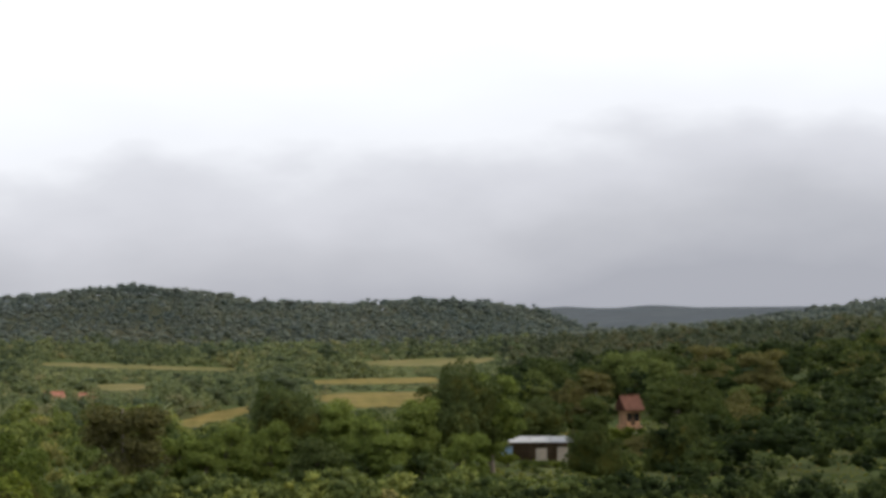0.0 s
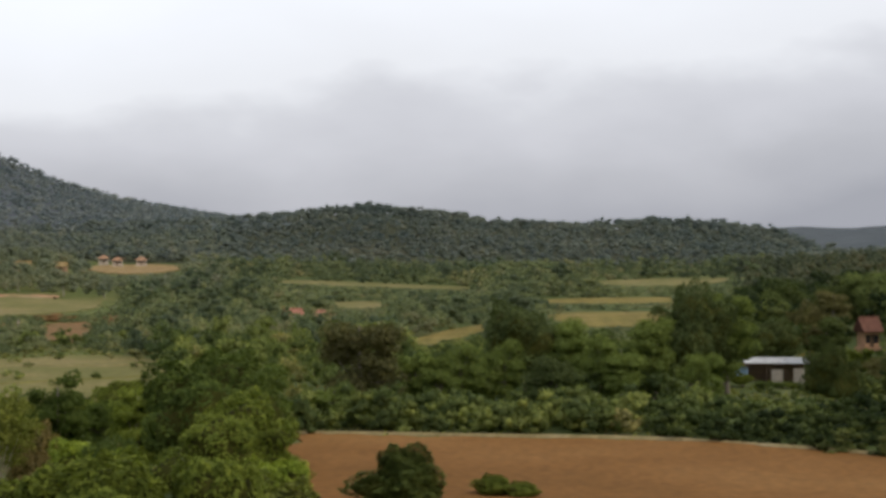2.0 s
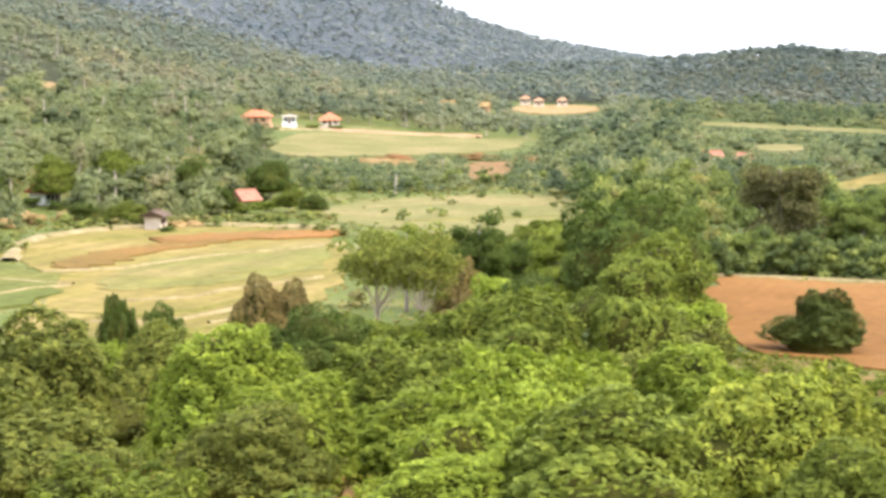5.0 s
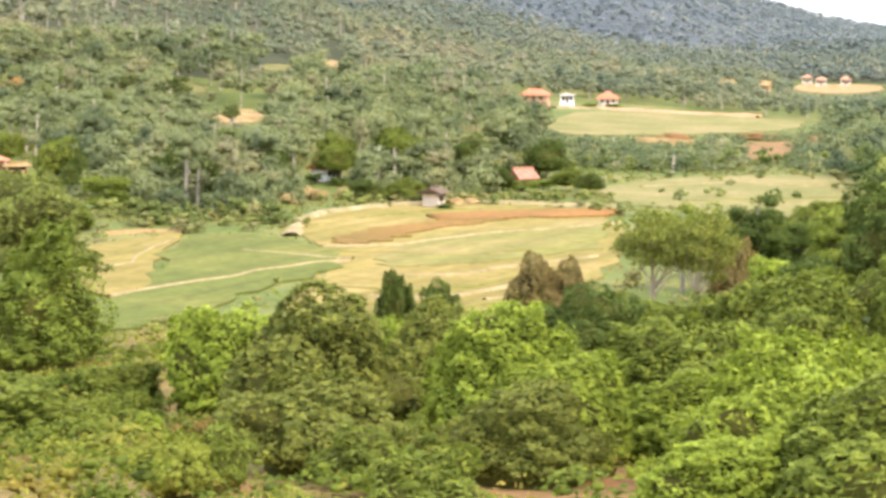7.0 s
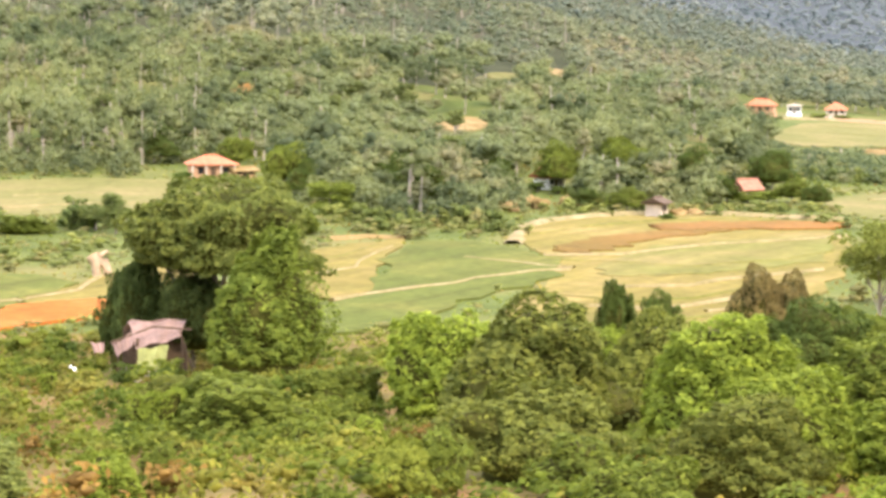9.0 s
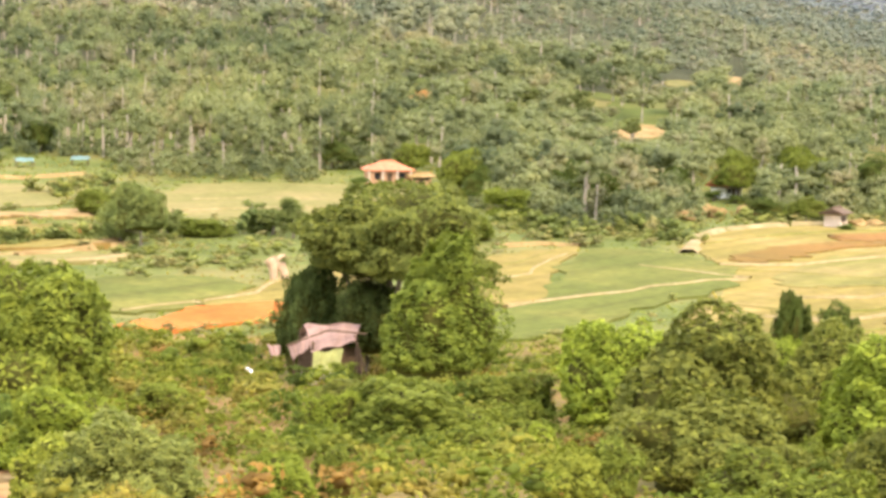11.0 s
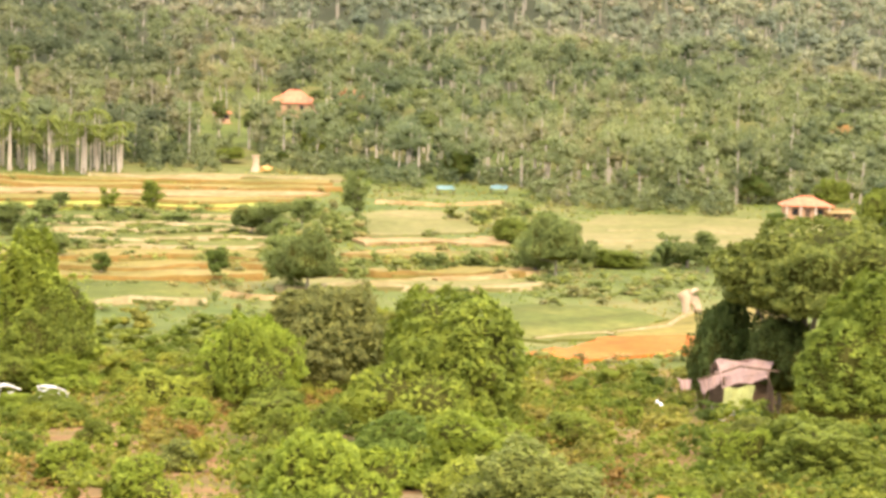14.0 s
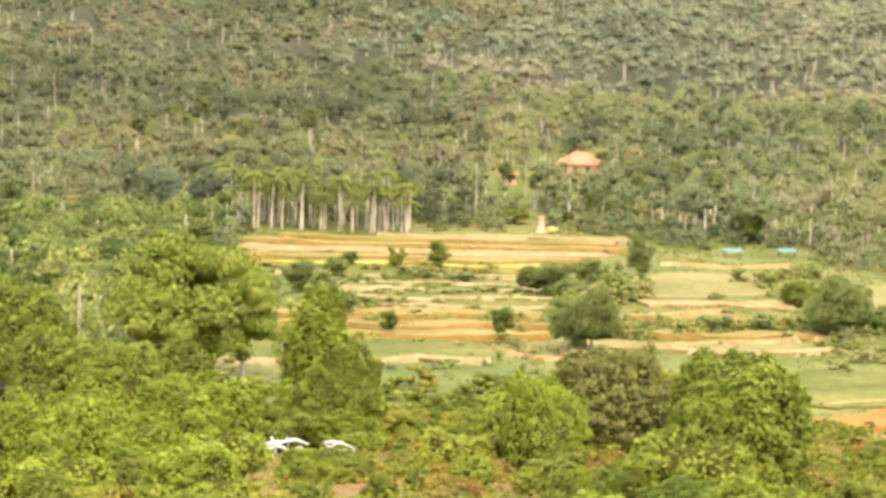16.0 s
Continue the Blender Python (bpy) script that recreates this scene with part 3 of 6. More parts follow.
field("field_rust", [(24.0, 280), (22.2, 285), (20.3, 289), (18.0, 291), (17.9, 281), (20.3, 277), (22.0, 274), (23.2, 271)],
      M_RUST, "curved strip of orange earth beside the dark stubble", up=0.36)
field("field_olive", [(24.4, 239), (22.2, 256), (18.4, 275), (18.2, 238), (20.2, 228), (22.6, 217), (24.6, 213), (25.6, 219)],
      M_OLIVE, "olive-yellow stubble in the middle of the straw field", up=0.2)
field("field_green", [(30.9, 250), (29.2, 253), (27.0, 238), (25.9, 221), (27.4, 206), (29.2, 192), (30.1, 180), (31.4, 168), (34.5, 166), (33.9, 186), (31.7, 200), (31.6, 224)],
      M_GREEN, "blue-green crop field beside the straw field", up=0.25)
field("field_tan", [(34.2, 238), (32.9, 247), (31.1, 258), (30.9, 250), (31.6, 224), (31.8, 198), (33.2, 188), (34.6, 205)],
      M_STRAW, "bare tan field with dry straw patches", up=0.2)
field("field_meadow", [(18.8, 340), (17.1, 359), (14.5, 378), (11.0, 380), (10.6, 295), (12.9, 276), (14.8, 276), (15.8, 296), (17.8, 302), (18.3, 322)],
      M_PALE, "pale green meadow behind the trees")
field("field_upper", [(20.5, 542), (19.8, 604), (18.6, 648), (16.6, 660), (14.2, 644), (12.5, 656), (13.0, 567), (15.5, 531), (18.0, 516), (19.6, 510)],
      M_PALE, "pale upper field below the red-roofed houses", up=0.25)
field("field_brown", [(7.1, 231), (5.1, 230), (1.8, 227), (-1.5, 226), (-4.3, 225), (-8.5, 217), (-12.9, 212), (-18, 205), (-19, 150), (-9, 140), (-1.6, 137), (-0.6, 155), (3.4, 160), (6.8, 180), (7.3, 214)],
      M_BROWN, "broad ploughed field of brown soil", up=0.2)
field("field_far_tan", [(-0.4, 560), (-3.5, 572), (-4.4, 570), (-4.3, 520), (-2.9, 477), (-1.0, 492)], M_STRAW, "distant tan field among trees")
field("field_far_track", [(0.4, 660), (-3.5, 690), (-4.6, 685), (-4.4, 640), (-1.0, 625)], M_STRAW, "narrow tan field far down the valley")
field("field_far_green", [(-1.8, 863), (-6.3, 880), (-5.4, 790), (-2.0, 790)], M_PALE, "distant pale green field below the ridge")
field("field_far_strip", [(7.7, 850), (1.2, 780), (1.2, 745), (7.6, 805)], M_PALE, "thin pale field far down the valley")
field("field_far_plot", [(5.9, 640), (4.2, 645), (4.3, 588), (6.1, 592)], M_PALE, "small pale plot between tree rows")
field("field_far_tongue", [(3.4, 440), (0.8, 515), (1.3, 455), (3.7, 390)], M_STRAW, "narrow tan field behind the dark trees")
field("field_bare_slope", [(13.1, 1000), (10.3, 1024), (10.4, 916), (13.0, 876)], M_BANK, "bare clay clearing on the slope", up=0.4)
field("field_crop", [(46.2, 211), (44.7, 216), (40.3, 213), (41.3, 196), (43.3, 186), (45.4, 184)], M_GREEN, "small dark green crop plot", up=0.25)
field("field_stubble", [(43.3, 185), (40.3, 211), (38.0, 228), (36.5, 226), (38.0, 200), (39.9, 188)], M_STRAW, "dry stubble beside the crop plot", up=0.2)
field("field_red", [(45.0, 173), (43.3, 185), (41.6, 191), (39.6, 191), (39.8, 178), (42.3, 174), (43.5, 171)], M_RED, "strip of freshly turned red earth", up=0.3)
field("field_pale", [(43.4, 353), (42.0, 363), (37.6, 359), (35.6, 346), (33.8, 318), (37.3, 304), (39.8, 300), (43.6, 285)], M_PALE, "wide pale field in front of the red-roofed house")
field("field_plot", [(50.6, 343), (48.5, 358), (45.8, 356), (45.9, 322), (48.5, 308), (50.6, 312)], M_PALE, "pale plot by the blue sheds", up=0.2)

for outline, mat, word in (([(30.2, 464), (28.6, 466), (28.6, 494), (30.0, 492)], M_BANK, "bare tan clearing among the hillside trees"),
                           ([(28.8, 604), (27.8, 608), (27.7, 650), (28.6, 640)], M_PALE, "pale grassy clearing among the hillside trees"),
                           ([(31.4, 526), (30.2, 530), (30.3, 548), (31.3, 544)], M_PALE, "pale grassy clearing among the hillside trees"),
                           ([(36.2, 528), (35.4, 530), (35.5, 545), (36.1, 545)], M_RUST, "patch of rusty earth among the hillside trees"),
                           ([(27.0, 656), (26.2, 660), (26.3, 684), (26.9, 682)], M_BANK, "bare tan clearing among the hillside trees"),
                           ([(23.0, 458), (21.8, 462), (21.8, 482), (22.9, 480)], M_PALE, "pale grassy clearing among the hillside trees"),
                           ([(14.6, 486), (13.9, 500), (12.8, 506), (12.9, 450), (13.3, 420), (14.1, 418)], M_RUSTY, "eroded red-brown bank below the upper field"),
                           ([(18.0, 505), (16.6, 514), (15.6, 503), (16.3, 492), (17.6, 494)], M_RUSTY, "eroded red-brown bank below the upper field")):
    field("clearing", outline, mat, word, "clearing", up=0.3)

# terraces that step up to the palm grove
TERRACES = [(63.5, 54.5, 204, 226, "green"), (64.0, 52.8, 229, 240, "straw"), (63.8, 52.5, 242, 252, "straw"), (63.5, 53.0, 255, 268, "straw"),
            (60.5, 52.5, 272, 284, "green"), (60.0, 52.0, 287, 300, "green"), (59.5, 52.5, 303, 312, "green"), (60.0, 52.5, 315, 326, "green"),
            (61.0, 51.5, 330, 341, "green"), (61.5, 52.0, 344, 352, "yellow"), (61.8, 51.5, 355, 365, "straw"), (62.0, 51.0, 368, 379, "bank"),
            (62.0, 50.5, 382, 392, "straw"), (61.0, 50.8, 395, 405, "straw"), (58.0, 50.5, 408, 418, "pale"), (52.5, 44.5, 224, 236, "pale"),
            (52.0, 45.0, 240, 250, "straw"), (50.5, 45.0, 262, 274, "straw"), (50.0, 45.5, 288, 299, "bank"), (57.5, 53.5, 404, 414, "bank")]
TERRACE_MATERIALS = {"green": M_GREEN, "straw": M_STRAW, "pale": M_PALE, "yellow": M_YELLOW, "bank": M_BANK}
TERRACE_WORDS = {"green": "green crop terrace with an earth edge", "straw": "narrow straw-coloured terrace with an earth edge", "pale": "pale grassy terrace",
                 "yellow": "bright yellow-green terrace of ripe crop", "bank": "bare clay terrace step"}
for left, right, r0, r1, sort in TERRACES:
    steps = np.linspace(left, right, 9)
    wave = rng.uniform(0, 6)
    near = [(b, r0 + 2.6 * math.sin(b * 1.1 + wave) + 1.2 * math.sin(b * 3.1 + wave) + 6 * (left - b) / (left - right)) for b in steps]
    far = [(b, r1 + 2.2 * math.sin(b * 1.3 + wave) - 1.5 * math.sin(b * 2.7) + 6 * (left - b) / (left - right)) for b in steps[::-1]]
    if sort != "bank":
        bund([(b, r + 0.5) for b, r in near], 0.5, 0.75, M_BUND if sort in ("green", "pale") else M_UMBER)
    field("terrace", near + far, TERRACE_MATERIALS[sort], TERRACE_WORDS[sort], "terrace", up=0.5, rounds=1, wobble=0.7)

# bare earth on the near slope
for outline, mat, word in (([(31.5, 59), (35, 57.5), (40.5, 57), (41, 60), (35.5, 60.5), (31.5, 62)], M_BANK, "bare earth footpath on the near slope"),
                           ([(50.6, 58), (52.8, 57), (53.2, 62), (51.2, 64)], M_BANK, "bare sandy patch in the scrub"),
                           ([(62, 70), (66.5, 68), (67, 78), (63, 80)], M_RUSTY, "patch of reddish dry earth in the scrub"),
                           ([(47.5, 74), (52, 72), (51.5, 82), (48, 84)], M_RUSTY, "patch of reddish dry earth in the scrub"),
                           ([(56, 92), (59, 90), (60, 103), (56.5, 104)], M_RUSTY, "patch of reddish dry earth in the scrub"),
                           ([(12, 58), (20, 56.5), (27, 57), (26, 60.5), (19, 61), (13, 61)], M_RUSTY, "strip of rusty dry growth on the near slope")):
    field("bare_patch", outline, mat, word, "earth", up=0.06, step=3.0, skirt=0.3, wobble=0.3)

for i in range(26):
    b, r, size = rng.uniform(44, 69), rng.uniform(54, 118), rng.uniform(1.0, 2.6)
    d = math.degrees(size / r)
    field("bare_patch", [(b + d * math.cos(a) * rng.uniform(0.6, 1.2), r + 2.4 * size * math.sin(a) * rng.uniform(0.6, 1.2)) for a in np.arange(0, 6.2, 0.8)], M_RUSTY if rng.uniform() < 0.75 else M_BANK,
          "patch of bare reddish earth among the shrubs", "earth", up=0.06, step=3.0, skirt=0.3, wobble=0.2)

# bunds
bund([(29.3, 232), (27.6, 226), (26.0, 222)], 0.5, 0.25)
bund([(33.2, 190), (30.5, 201), (28.0, 214), (26.2, 220)], 0.6, 0.3)
bund([(26.9, 236), (24.6, 238), (22.0, 252), (19.5, 262), (18.0, 270)], 0.7, 0.3)
bund([(27.7, 250), (27.8, 266), (27.0, 284), (24.7, 299), (21.3, 303), (18.0, 296)], 1.6)
bund([(7.3, 233), (5.1, 232), (1.8, 229), (-1.5, 228), (-4.3, 227), (-9, 218), (-15, 210)], 0.6, 0.3)
bund([(25.5, 188), (23.5, 186), (21.8, 194), (20.2, 204)], 0.6, 0.3)
bund([(24.8, 204), (22.6, 207), (20.4, 218), (18.6, 226)], 0.5, 0.3)
bund([(44.8, 186), (42.6, 192), (40.8, 199), (39.9, 212)], 0.5, 0.3)
bund([(20.0, 650), (17.5, 668), (14.0, 655)], 3.0, 0.6)

bund([(18.7, 662), (16.7, 654), (13.9, 664)], 0.8, 0.8, M_CLAYWALL, "field_wall", "low pale earth wall along the upper field")

# mowing lines and low ridges that curve through the stubble
FURROWS = ([(27.4, 262), (25.8, 276), (23.6, 288), (21.2, 294), (18.6, 288)], [(26.8, 232), (24.9, 229), (22.6, 226), (20.0, 236), (18.3, 248)], [(26.4, 196), (24.4, 192), (22.4, 196), (20.6, 210), (19.0, 222)],
             [(24.2, 182), (22.6, 180), (21.2, 186), (20.0, 196), (19.2, 206)], [(22.0, 186), (21.0, 190), (20.4, 197), (19.6, 199)], [(33.8, 212), (32.6, 220), (32.0, 232), (31.4, 244)], [(34.0, 226), (33.0, 232), (31.9, 246)])
RIDGES = ([(42.6, 330), (40.4, 334), (38.0, 330), (36.0, 334)], [(43.2, 306), (40.6, 312), (38.0, 316), (35.6, 326)], [(17.4, 340), (15.2, 352), (12.6, 348), (11.0, 352)], [(16.0, 310), (13.8, 316), (11.2, 324)],
             [(18.8, 580), (16.4, 572), (13.4, 596)], [(18.9, 616), (16.2, 610), (13.6, 622)])
for line in FURROWS + RIDGES:
    bund(line, 0.4, 0.2, M_OLIVE if len(line) % 2 else M_BUND, "furrow", "low curved earth ridge through the stubble")

# crumbling earth steps between the terraces
for line, high in (([(50.0, 232), (47.0, 241), (44.4, 253)], 1.0), ([(50.6, 270), (49.0, 278), (47.5, 285)], 1.1), ([(53.0, 285), (52.2, 273), (50.8, 275)], 0.9), ([(47.7, 236), (46.2, 240), (45.0, 257)], 1.3),
                   ([(49.5, 369), (47.5, 366), (45.7, 375)], 1.2), ([(54.0, 220), (52.3, 216)], 0.8), ([(33.5, 252), (32.3, 258), (31.0, 255)], 0.8),
                   ([(17.6, 495), (16.4, 485), (14.9, 482)], 2.4), ([(54.4, 332), (52.7, 339)], 0.9), ([(63.3, 260), (60.8, 262)], 0.7)):
    bund(line, 1.2, high * 0.5, M_BANK, "earth_bank", "crumbling bare earth step between terraces")
# ---- trees and bushes ----
BUSH = [full_kind("bush", 11000, 0.0165, 0.0, 150, 0.8, taper=0.24) for _ in range(4)]
DENSE = [full_kind("dense", 5400, 0.0215, 0.0, 80, 0.85, boughs=9, taper=0.22) for _ in range(4)]
LOOSE = [full_kind("loose", 2600, 0.029, 0.0, 46, 0.85, boughs=7, swell=0.65, taper=0.22) for _ in range(4)]
BROAD = [full_kind("broad", 9000, 0.0175, 0.08, 110, 1.0, boughs=14, swell=0.6) for _ in range(4)]
HIGH = full_kind("high", 10000, 0.0165, 0.42, 120, 1.0, boughs=15, swell=0.7, radius=0.03, limbs=12)
TALL = [tree_kind("tall", 8000, 0.021, 0.05, 34, tall=1.6, lump=(0.13, 0.23), radius=0.03, core=0.56) for _ in range(3)]
SMALL = [tree_kind("small", 1600, 0.042, 0.06, 16, tall=1.1, lump=(0.14, 0.26), radius=0.03, core=0.56) for _ in range(3)]
FLAT = [tree_kind("flat", 5600, 0.0175, 0.34, 30, "round", (0.09, 0.18), 1.1, M_PALEBARK, 0.013, 14, core=0.25) for _ in range(2)]
OPEN = [tree_kind("open", 8000, 0.0185, -0.1, 38, tall=1.0, lump=(0.11, 0.2), radius=0.026, limbs=12, core=0.4) for _ in range(2)]
SPREAD = tree_kind("spread", 7500, 0.0165, 0.16, 40, tall=0.95, lump=(0.09, 0.18), bark=M_PALEBARK, radius=0.022, limbs=8)
CREEPER = [full_kind("creeper", 13000, 0.0215, 0.0, 120, 1.6, boughs=15, taper=0.5, swell=0.7, leafwidth=0.4) for _ in range(2)]

DARK, MID, BRIGHT, YELLOW = (0.090, 0.124, 0.032), (0.156, 0.190, 0.038), (0.215, 0.268, 0.043), (0.236, 0.266, 0.05)
OLIVE, BROWN, AUTUMN, DUSTY = (0.164, 0.182, 0.044), (0.108, 0.104, 0.048), (0.18, 0.168, 0.062), (0.195, 0.220, 0.068)


def plant_rows(rows, colour, word, name="tree"):
    for b, r, h, w in rows:
        big, aspect = r < 128, h / w
        if name == "bush" or (big and aspect < 1.6):
            kind = BUSH
        elif aspect > 1.4:
            kind = TALL
        elif w < 6.5 and r > 180:
            kind = SMALL
        else:
            kind = BROAD if r < 180 or rng.uniform() < 0.4 else OPEN
        plant(kind[int(rng.integers(len(kind)))], name, word, name, b, r, h, w, colour)


plant_rows([(9.7, 172, 13.9, 12.6), (8.2, 200, 12.4, 8.1), (13.9, 192, 11.8, 7.1), (12.6, 135, 8.3, 8.5),
            (19.0, 130, 6.2, 7.6), 
            (37.8, 420, 8.0, 11.1), (12.5, 215, 7.0, 8.0)], DARK, "dense dark green broadleaf tree")
plant_rows([(2.11, 262, 10.4, 9.2), (0.77, 268, 10.7, 7.9), (-1.05, 272, 14.0, 8.0), (-2.05, 266, 11.7, 8.6), (-2.71, 262, 10.4, 6.9), (-3.52, 272, 13.5, 8.0), (-5.86, 286, 16.7, 9.2), (2.77, 258, 7.2, 6.8), (3.36, 262, 8.5, 6.2),
            (-5.08, 262, 9.6, 6.9), (-3.74, 280, 13.1, 7.4), (5.8, 246, 5.3, 9.4)], (0.150, 0.190, 0.055), "rounded green tree behind the ploughed field")
plant_rows([(0.11, 275, 14.4, 11.3), (-0.65, 256, 9.0, 9.8), (-4.81, 282, 17.2, 12.4), (-5.75, 300, 14.0, 8.8), (-6.91, 332, 9.7, 10.7)], (0.088, 0.112, 0.045), "dark green spreading tree behind the ploughed field")
plant_rows([(-8.95, 262, 9.6, 8.0), (-8.75, 315, 11.5, 7.0), (-11.35, 315, 14.8, 9.0), (-11.83, 330, 17.9, 12.6), (-12.31, 290, 13.0, 9.4), (-11.34, 262, 10.3, 9.2), (-9.06, 420, 13.0, 14.0), (-10.53, 430, 14.5, 14.0), (-7.74, 430, 13.0, 13.0)],
           (0.072, 0.092, 0.032), "dark green tree on the rise beside the shed")
plant_rows([(9.0, 158, 10.9, 12.1), (11.6, 185, 11.1, 7.4), (16.1, 195, 10.4, 6.0), (61.9, 195, 12.5, 8.0),
            (56.1, 340, 7.3, 4.5), (57.4, 345, 4.8, 4.1), (65.4, 130, 8.3, 7.0), (68.5, 170, 12.4, 10.0), (67.0, 150, 8.6, 9.0), (58.9, 140, 8.1, 6.5), (33.3, 290, 6.5, 8.5), (13.4, 225, 6.5, 7.0), (11.0, 235, 7.0, 9.0), (14.6, 205, 7.0, 7.0), (10.2, 220, 8.0, 9.0), (12.0, 250, 5.5, 8.0), (15.3, 215, 6.0, 6.0)],
           MID, "mid-green broadleaf tree with a lumpy crown")
# dark terrace trees in a lighter colour that stands for haze
plant_rows([(51.5, 222, 8.2, 7.2), (52.0, 226, 8.0, 7.4), (50.1, 330, 10.6, 5.3), (44.1, 250, 8.4, 7.0), (44.7, 256, 6.5, 6.5), (43.3, 262, 4.5, 5.0), (58.8, 345, 3.7, 4.1), (40.8, 270, 5.2, 4.4), (39.6, 262, 6.7, 4.6), (40.2, 268, 4.0, 6.0), (52.6, 300, 7.0, 8.0), (53.2, 306, 5.0, 7.0),
            (51.7, 318, 6.0, 6.0), (52.2, 290, 4.5, 6.0), (59.5, 290, 5.0, 6.0), (60.2, 300, 6.0, 7.0), (59.2, 330, 4.0, 5.0), (58.9, 262, 4.0, 4.0), (57.0, 330, 3.0, 6.0), (55.4, 322, 2.5, 6.0)], (0.150, 0.182, 0.066), "green tree on the terraces, paled in colour for haze")
plant_rows([(1.05, 178, 2.0, 3.8), (0.2, 177, 1.5, 3.4), (-0.4, 72, 5.5, 5.0),
            (-3.5, 66, 4.9, 4.5), (7.7, 150, 5.0, 6.0), (7.5, 163, 5.5, 6.0), (7.9, 176, 5.5, 7.0), (8.1, 190, 6.0, 7.0), (8.3, 206, 6.0, 8.0), (8.6, 222, 6.0, 9.0), (62.8, 126, 4.0, 6.0), (64.2, 140, 8.0, 9.0), (18.0, 90, 3.7, 6.8), (16.9, 150, 4.2, 6.0), (15.8, 148, 4.2, 6.0), (17.7, 153, 4.6, 5.0), (15.0, 150, 4.4, 5.5), (16.1, 82, 5.6, 8.0), (14.2, 100, 4.7, 8.5), (33.0, 100, 3.1, 5.5), (36.1, 85, 3.3, 7.5), (42.3, 265, 2.5, 8.6), (34.2, 262, 3.5, 6.9), (45.4, 300, 4.0, 7.4)], MID, "large rounded green leafy bush", "bush")
plant_rows([(64.8, 104, 4.5, 7.0), (66.0, 126, 6.0, 8.0), (63.3, 110, 6.4, 8.5), (67.7, 95, 5.6, 7.0), (11.2, 68, 4.9, 4.4), (12.4, 66, 5.4, 6.0), (13.4, 61, 4.2, 5.0), (21.6, 80, 6.4, 7.4), (29.7, 98, 6.1, 7.0), (19.4, 66, 4.4, 5.4), (16.3, 72, 3.8, 6.2), (10.9, 72, 5.2, 6.0), (7.4, 74, 5.6, 7.0), (24.7, 110, 4.6, 6.0), (40.1, 58, 2.1, 3.2), (53.0, 125, 6.3, 6.4),
            (53.1, 120, 6.3, 5.4)], BRIGHT, "fresh bright green leafy bush", "bush")
plant_rows([(3.6, 64, 5.2, 6.4), (5.6, 62, 5.2, 6.0), (31.1, 60, 2.0, 2.9)], YELLOW, "yellow-green bush with young leaves", "bush")
plant_rows([(27.2, 86, 7.4, 9.6), (26.9, 66, 3.5, 6.4), (23.8, 92, 6.6, 6.5), (38.1, 90, 3.1, 5.6)  ], OLIVE, "large olive-green bush with small leaves", "bush")
plant_rows([(20.5, 165, 7.0, 5.6), (19.4, 166, 6.4, 4.6), (14.5, 170, 8.0, 5.4)], (0.225, 0.178, 0.078), "half-bare bush with brownish leaves", "bush")
plant_rows([(-10.3, 300, 6.5, 8.0), (-8.9, 385, 13.5, 8.0), (-12.9, 300, 12.0, 9.0), (-13.8, 360, 17.0, 11.0), (-12.2, 410, 15.5, 11.0), (-8.2, 352, 11.5, 9.0)], (0.150, 0.140, 0.062), "olive-brown tree on the wooded rise")
plant_rows([(-7.2, 385, 12.0, 9.0), (-10.9, 400, 14.5, 8.5), (-9.9, 420, 16.0, 12.0), (-13.3, 330, 13.5, 8.5), (-6.4, 345, 9.5, 8.0)], (0.128, 0.158, 0.058), "mid-green tree on the wooded rise")
plant(OPEN[0], "tree", "tall spreading tree with dark brownish foliage", "tree", 5.1, 258, 14.8, 13.6, BROWN)
plant(SPREAD, "tree", "wide spreading green tree with a pale trunk", "tree", 63.8, 172, 17.2, 16.4, (0.16, 0.19, 0.04))
for b, r, h, w, c in ((16.9, 165, 11.9, 9.2, OLIVE), (15.7, 160, 11.5, 8.4, OLIVE)):
    plant(FLAT[int(rng.integers(2))], "tree", "spreading tree with a flat crown and pale forked trunk", "tree", b, r, h, w, c)
plant(HIGH, "tree", "wide olive-green tree with a high crown over the hut", "tree", 36.7, 134, 13.9, 13.6, (0.150, 0.172, 0.046))
plant(CREEPER[0], "tree", "tree overgrown with bright green creeper", "tree", 35.5, 121, 10.2, 9.2, (0.182, 0.232, 0.046))
plant(BUSH[2], "tree", "dark green tree leaning over the hut", "tree", 39.1, 136, 8.4, 4.8, (0.076, 0.104, 0.034))
plant(BROAD[0], "tree", "dark green tree behind the hut", "tree", 37.3, 133, 7.6, 6.2, (0.084, 0.110, 0.036))
plant(CREEPER[0], "bush", "dull green bush standing alone in the ploughed field", "bush", 3.7, 170, 5.6, 9.0, (0.120, 0.150, 0.046))
for b, r, h, w, c in ((58.8, 114, 2.2, 5.0, MID), (60.0, 116, 2.1, 4.4, BRIGHT), (60.5, 138.5, 3.6, 6.0, MID), (58.9, 138, 3.2, 5.6, BRIGHT)):
    plant(BUSH[int(rng.integers(4))], "bush", "leafy green bush under the creeper-grown tree", "bush", b, r, h, w, c)
plant(BUSH[2], "bush", "olive bush with small dry leaves", "bush", 51.1, 140, 8.4, 9.6, (0.168, 0.172, 0.062))
plant(BUSH[1], "bush", "large dense rounded bush on the open slope", "bush", 47.4, 98, 8.4, 9.4, (0.176, 0.215, 0.040))
plant(BUSH[0], "bush", "rounded green bush on the open slope", "bush", 49.0, 80, 3.4, 5.0, (0.13, 0.18, 0.04))
